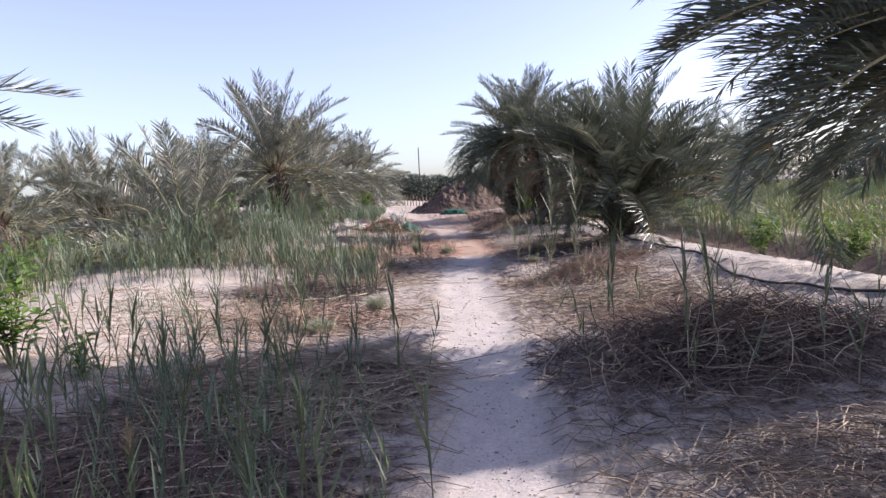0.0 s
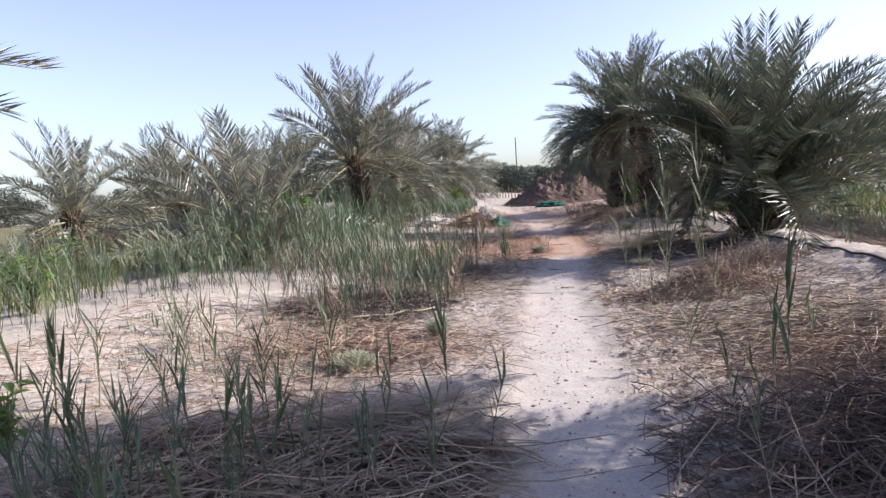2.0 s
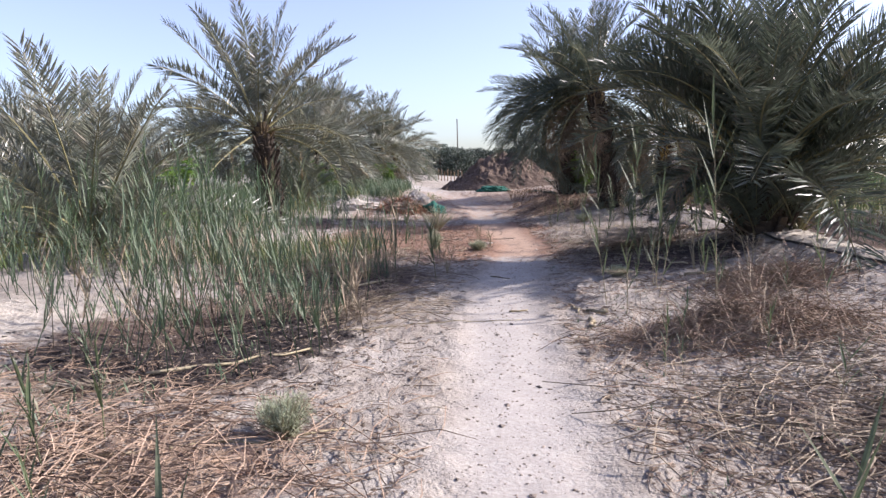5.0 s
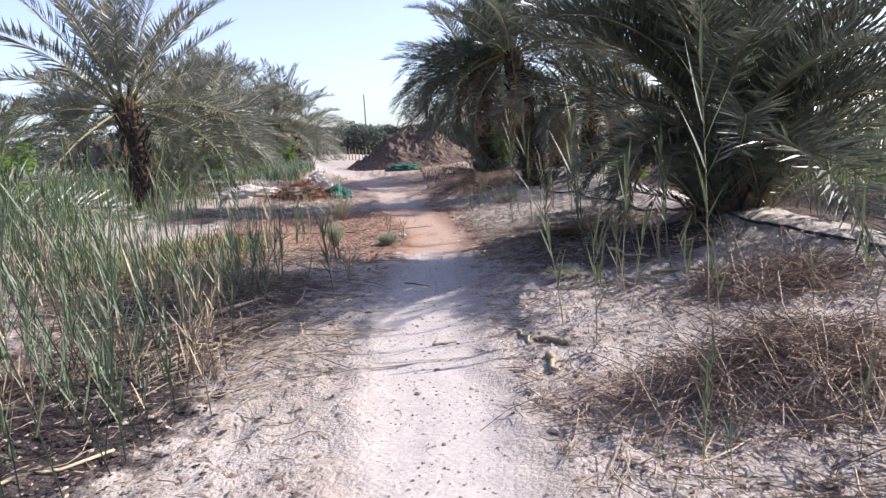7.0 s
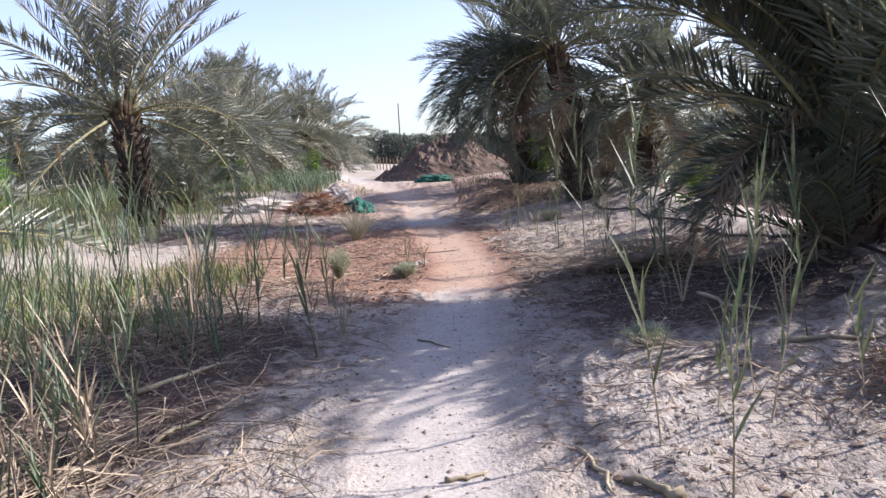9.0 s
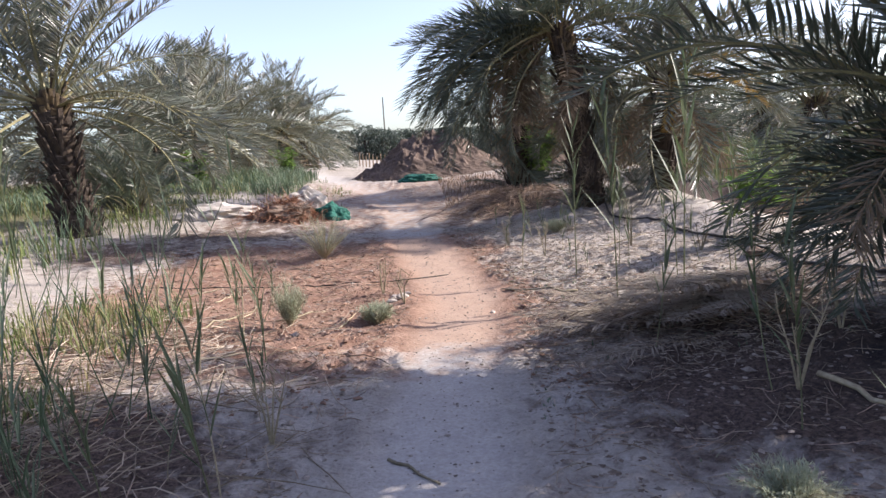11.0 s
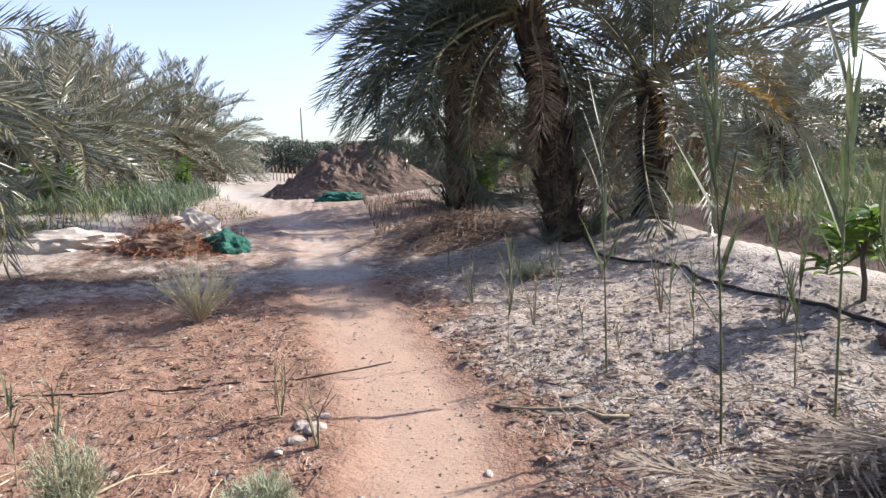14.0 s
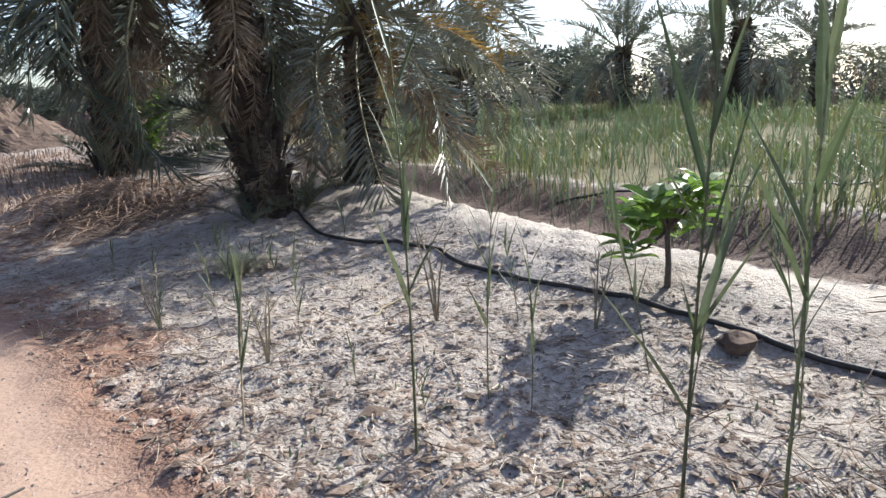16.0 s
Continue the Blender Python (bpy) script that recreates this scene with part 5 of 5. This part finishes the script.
def seedling(x, y, seed):
    """A small tree on the bank: crooked stem, forks and each large glossy leaf."""
    r = np.random.default_rng(seed)
    base = empty("tree_seedling", pose(x, y, gz(x, y)), "small glossy-leaved fruit tree seedling on the bank", "seedling")
    b = Build()
    tube(b, [(0, 0, -0.08), (0.015, 0.01, 0.14), (-0.02, 0, 0.28), (0.0, 0.02, 0.36)], [0.022, 0.018, 0.016, 0.014], 8)
    part("stem", b.mesh("stem", [POLE], True), base)
    lb = Build()
    leaf_shape(lb, (0, 0, 0), (1, 0, 0.35), 0.20, 0.085)
    leaf = lb.mesh("leaf", [BROAD])
    for k in range(8):
        a = k * 0.8 + r.normal(0, 0.2)
        tip = np.array((math.cos(a) * 0.22, math.sin(a) * 0.22, 0.26 + r.uniform(0.0, 0.42)))
        b = Build()
        tube(b, [(0, 0.02, 0.34), tip * (0.6, 0.6, 0.9), tip], [0.011, 0.008, 0.005], 6)
        part("branch", b.mesh("branch", [POLE], True), base)
        for j in range(13):
            m = Matrix.Translation(tip - np.array((0, 0, 0.02 * j % 0.12))) @ Euler((r.normal(0, 0.4), r.uniform(-0.7, 0.35), j * 2.4 + r.normal(0, 0.3))).to_matrix().to_4x4() @ Matrix.Scale(r.uniform(0.7, 1.2), 4)
            part("leaf", leaf, base, "", m)
    return base


seedling(3.98, 18.15, 3)


def scrub_bush(x, y, hgt, rad, seed, label):
    r = np.random.default_rng(seed)
    base = empty("scrub_bush", pose(x, y, gz(x, y)), label, "bush", "grey scrub bushes")
    tw, fo = Build(), Build()
    for k in range(64):
        a, d = r.uniform(0, 6.28), rad * math.sqrt(r.uniform(0, 1))
        tip = np.array((math.cos(a) * d, math.sin(a) * d, hgt * r.uniform(0.55, 1.0) * (1 - 0.35 * d / rad)))
        tube(tw, [(0, 0, -0.02), tip * (0.45, 0.45, 0.5), tip], [0.005, 0.0035, 0.0015], 4, cap=False)
        for j in range(56):
            s = r.uniform(0.25, 1.03)
            q = tip * (s, s, s) + r.normal(0, 0.012, 3)
            blade(fo, q, unit(tip / np.linalg.norm(tip) + r.normal(0, 0.6, 3)), r.uniform(0.02, 0.045), 0.006, 0.2, 2)
    part("woody_frame", tw.mesh("woody_frame", [REED_STEM_DRY]), base)
    part("foliage", fo.mesh("foliage", [SCRUB]), base)
    return base


scrub_bush(-0.93, 20.35, 0.72, 0.44, 1, "soft grey-green scrub bush on the red soil")
scrub_bush(-0.74, 16.75, 0.45, 0.15, 2, "small grey-green scrub seedling on the red soil")
scrub_bush(0.0, 16.65, 0.2, 0.15, 3, "tiny grey-green scrub plant among stones")
scrub_bush(2.4, 21.0, 0.22, 0.22, 4, "low yellow-green weed tuft near the bank")
scrub_bush(-1.5, 7.6, 0.2, 0.2, 5, "low dry scrub tuft among straw")
scrub_bush(1.7, 13.4, 0.12, 0.2, 6, "flat grey-green weed on the pale soil")
scrub_bush(-0.95, 8.7, 0.3, 0.15, 7, "feathery pale green weed at the path edge")


def twig_plant(x, y, hgt, seed):
    """A leafless forked plant."""
    r = np.random.default_rng(seed)
    b = Build()
    for k in range(4):
        a, ln = r.uniform(0, 6.28), r.uniform(0.6, 1.0) * hgt
        tip = np.array((math.cos(a) * 0.3 * ln, math.sin(a) * 0.3 * ln, ln))
        mid = tip * (0.4, 0.4, 0.55) + r.normal(0, 0.02, 3)
        tube(b, [(0, 0, -0.03), mid, tip], [0.007, 0.005, 0.002], 5)
        for j in range(4):
            q = mid + (tip - mid) * r.uniform(0, 0.8)
            tube(b, [q, q + np.array((r.normal(0, 0.06), r.normal(0, 0.06), r.uniform(0.04, 0.14)))], [0.003, 0.0012], 4)
    ob = new("twig_plant", b.mesh("twig_plant", [REED_STEM_DRY]))
    ob.matrix_basis = pose(x, y, gz(x, y))
    return tagged(ob, "bare forked dry weed stalk in the soil", "dry weed", "dry weeds")


for i, (px, py, ph) in enumerate(((0.0, 17.75, 0.42), (0.22, 17.3, 0.34), (-0.4, 14.4, 0.4), (1.9, 19.2, 0.5), (2.6, 13.4, 0.6), (3.05, 12.9, 0.5), (2.3, 14.4, 0.55), (1.6, 20.2, 0.4), (2.9, 15.0, 0.6), (-2.0, 17.2, 0.5), (3.3, 8.4, 0.5), (2.9, 19.0, 0.6), (3.4, 18.2, 0.5))):
    twig_plant(px, py, ph, 80 + i)


# ---- the waste pile, netting and fence ----
def crumpled(name, x, y, rx, ry, rz, seed, mat, label, category):
    bm = bmesh.new()
    bmesh.ops.create_icosphere(bm, subdivisions=4, radius=1)
    for v in bm.verts:
        c = v.co.copy()
        k = 1 + 0.30 * noise.noise(c * 1.6 + Vector((seed, 0, 0))) + 0.22 * noise.noise(c * 4 + Vector((0, seed, 0))) + 0.10 * abs(noise.noise(c * 9))
        v.co = Vector((c.x * rx * k, c.y * ry * k, max(-0.3, c.z) * rz * k))
    me = bpy.data.meshes.new(name)
    bm.to_mesh(me)
    bm.free()
    me.materials.append(mat)
    ob = new(name, me)
    ob.matrix_basis = pose(x, y, gz(x, y) + 0.03)
    return tagged(ob, label, category)


crumpled("green_net", -1.35, 24.6, 0.34, 0.25, 0.26, 1, NET, "crumpled roll of dark green netting on the ground", "netting")
crumpled("green_net", 0.45, 31.2, 0.55, 0.25, 0.18, 2, NET, "green netting lying at the foot of the mound", "netting")
crumpled("plastic_sheet", -1.95, 25.15, 0.5, 0.25, 0.46, 3, CLOTH, "crumpled pale plastic sheeting on the waste pile", "sheeting")
crumpled("plastic_sheet", -3.7, 24.9, 0.85, 0.35, 0.24, 4, CLOTH, "pale dusty sheeting beside the waste pile", "sheeting")
crumpled("paper_scrap", 1.36, 5.5, 0.075, 0.05, 0.05, 7, CLOTH, "crumpled scrap of pale paper on the straw", "litter")
crumpled("garden_waste", -2.2, 24.5, 0.55, 0.4, 0.24, 5, STRAW_RUST, "heap of rusty brown garden waste", "waste heap")

fence = empty("fence", pose(-1.5, 43.5, gz(-1.5, 43.5)), "row of short pale wooden fence posts far off", "fence")
for i in range(9):
    fx, fy = -0.25 * i + 0.6, 0.9 * i
    b = Build()
    dz = gz(-1.5 + fx, 43.5 + fy) - gz(-1.5, 43.5)
    tube(b, [(fx, fy, dz - 0.1), (fx + 0.02, fy, dz + 0.6 + 0.08 * (i % 3))], [0.04, 0.03], 6)
    part("post", b.mesh("post", [RACHIS_DRY]), fence)


def far_house(x, y, w, d, h, turn):
    base = empty("house", pose(x, y, gz(x, y), 0, 0, turn), "small pale flat-roofed house far behind the palms", "house")
    bm = bmesh.new()
    bmesh.ops.create_cube(bm, size=1)
    for v in bm.verts:
        v.co = Vector((v.co.x * w, v.co.y * d, (v.co.z + 0.5) * h - (0.3 if v.co.z < 0 else 0)))
    me = bpy.data.meshes.new("wall")
    bm.to_mesh(me)
    bm.free()
    me.materials.append(PLASTER)
    part("wall", me, base)
    b = Build()
    tube(b, [(-w / 2 - 0.1, 0, h + 0.08), (w / 2 + 0.1, 0, h + 0.08)], [d * 0.72, d * 0.72], 4)
    for i, v in enumerate(b.v):
        b.v[i] = (v[0], (d / 2 + 0.1) * (1 if v[1] > 0.01 else -1 if v[1] < -0.01 else (1 if v[2] > h + 0.08 else -1)), h + (0.16 if v[2] > h else 0.0))
    part("parapet", b.mesh("parapet", [PLASTER]), base)
    return base


far_house(52, 47, 9, 6, 3.0, -30)
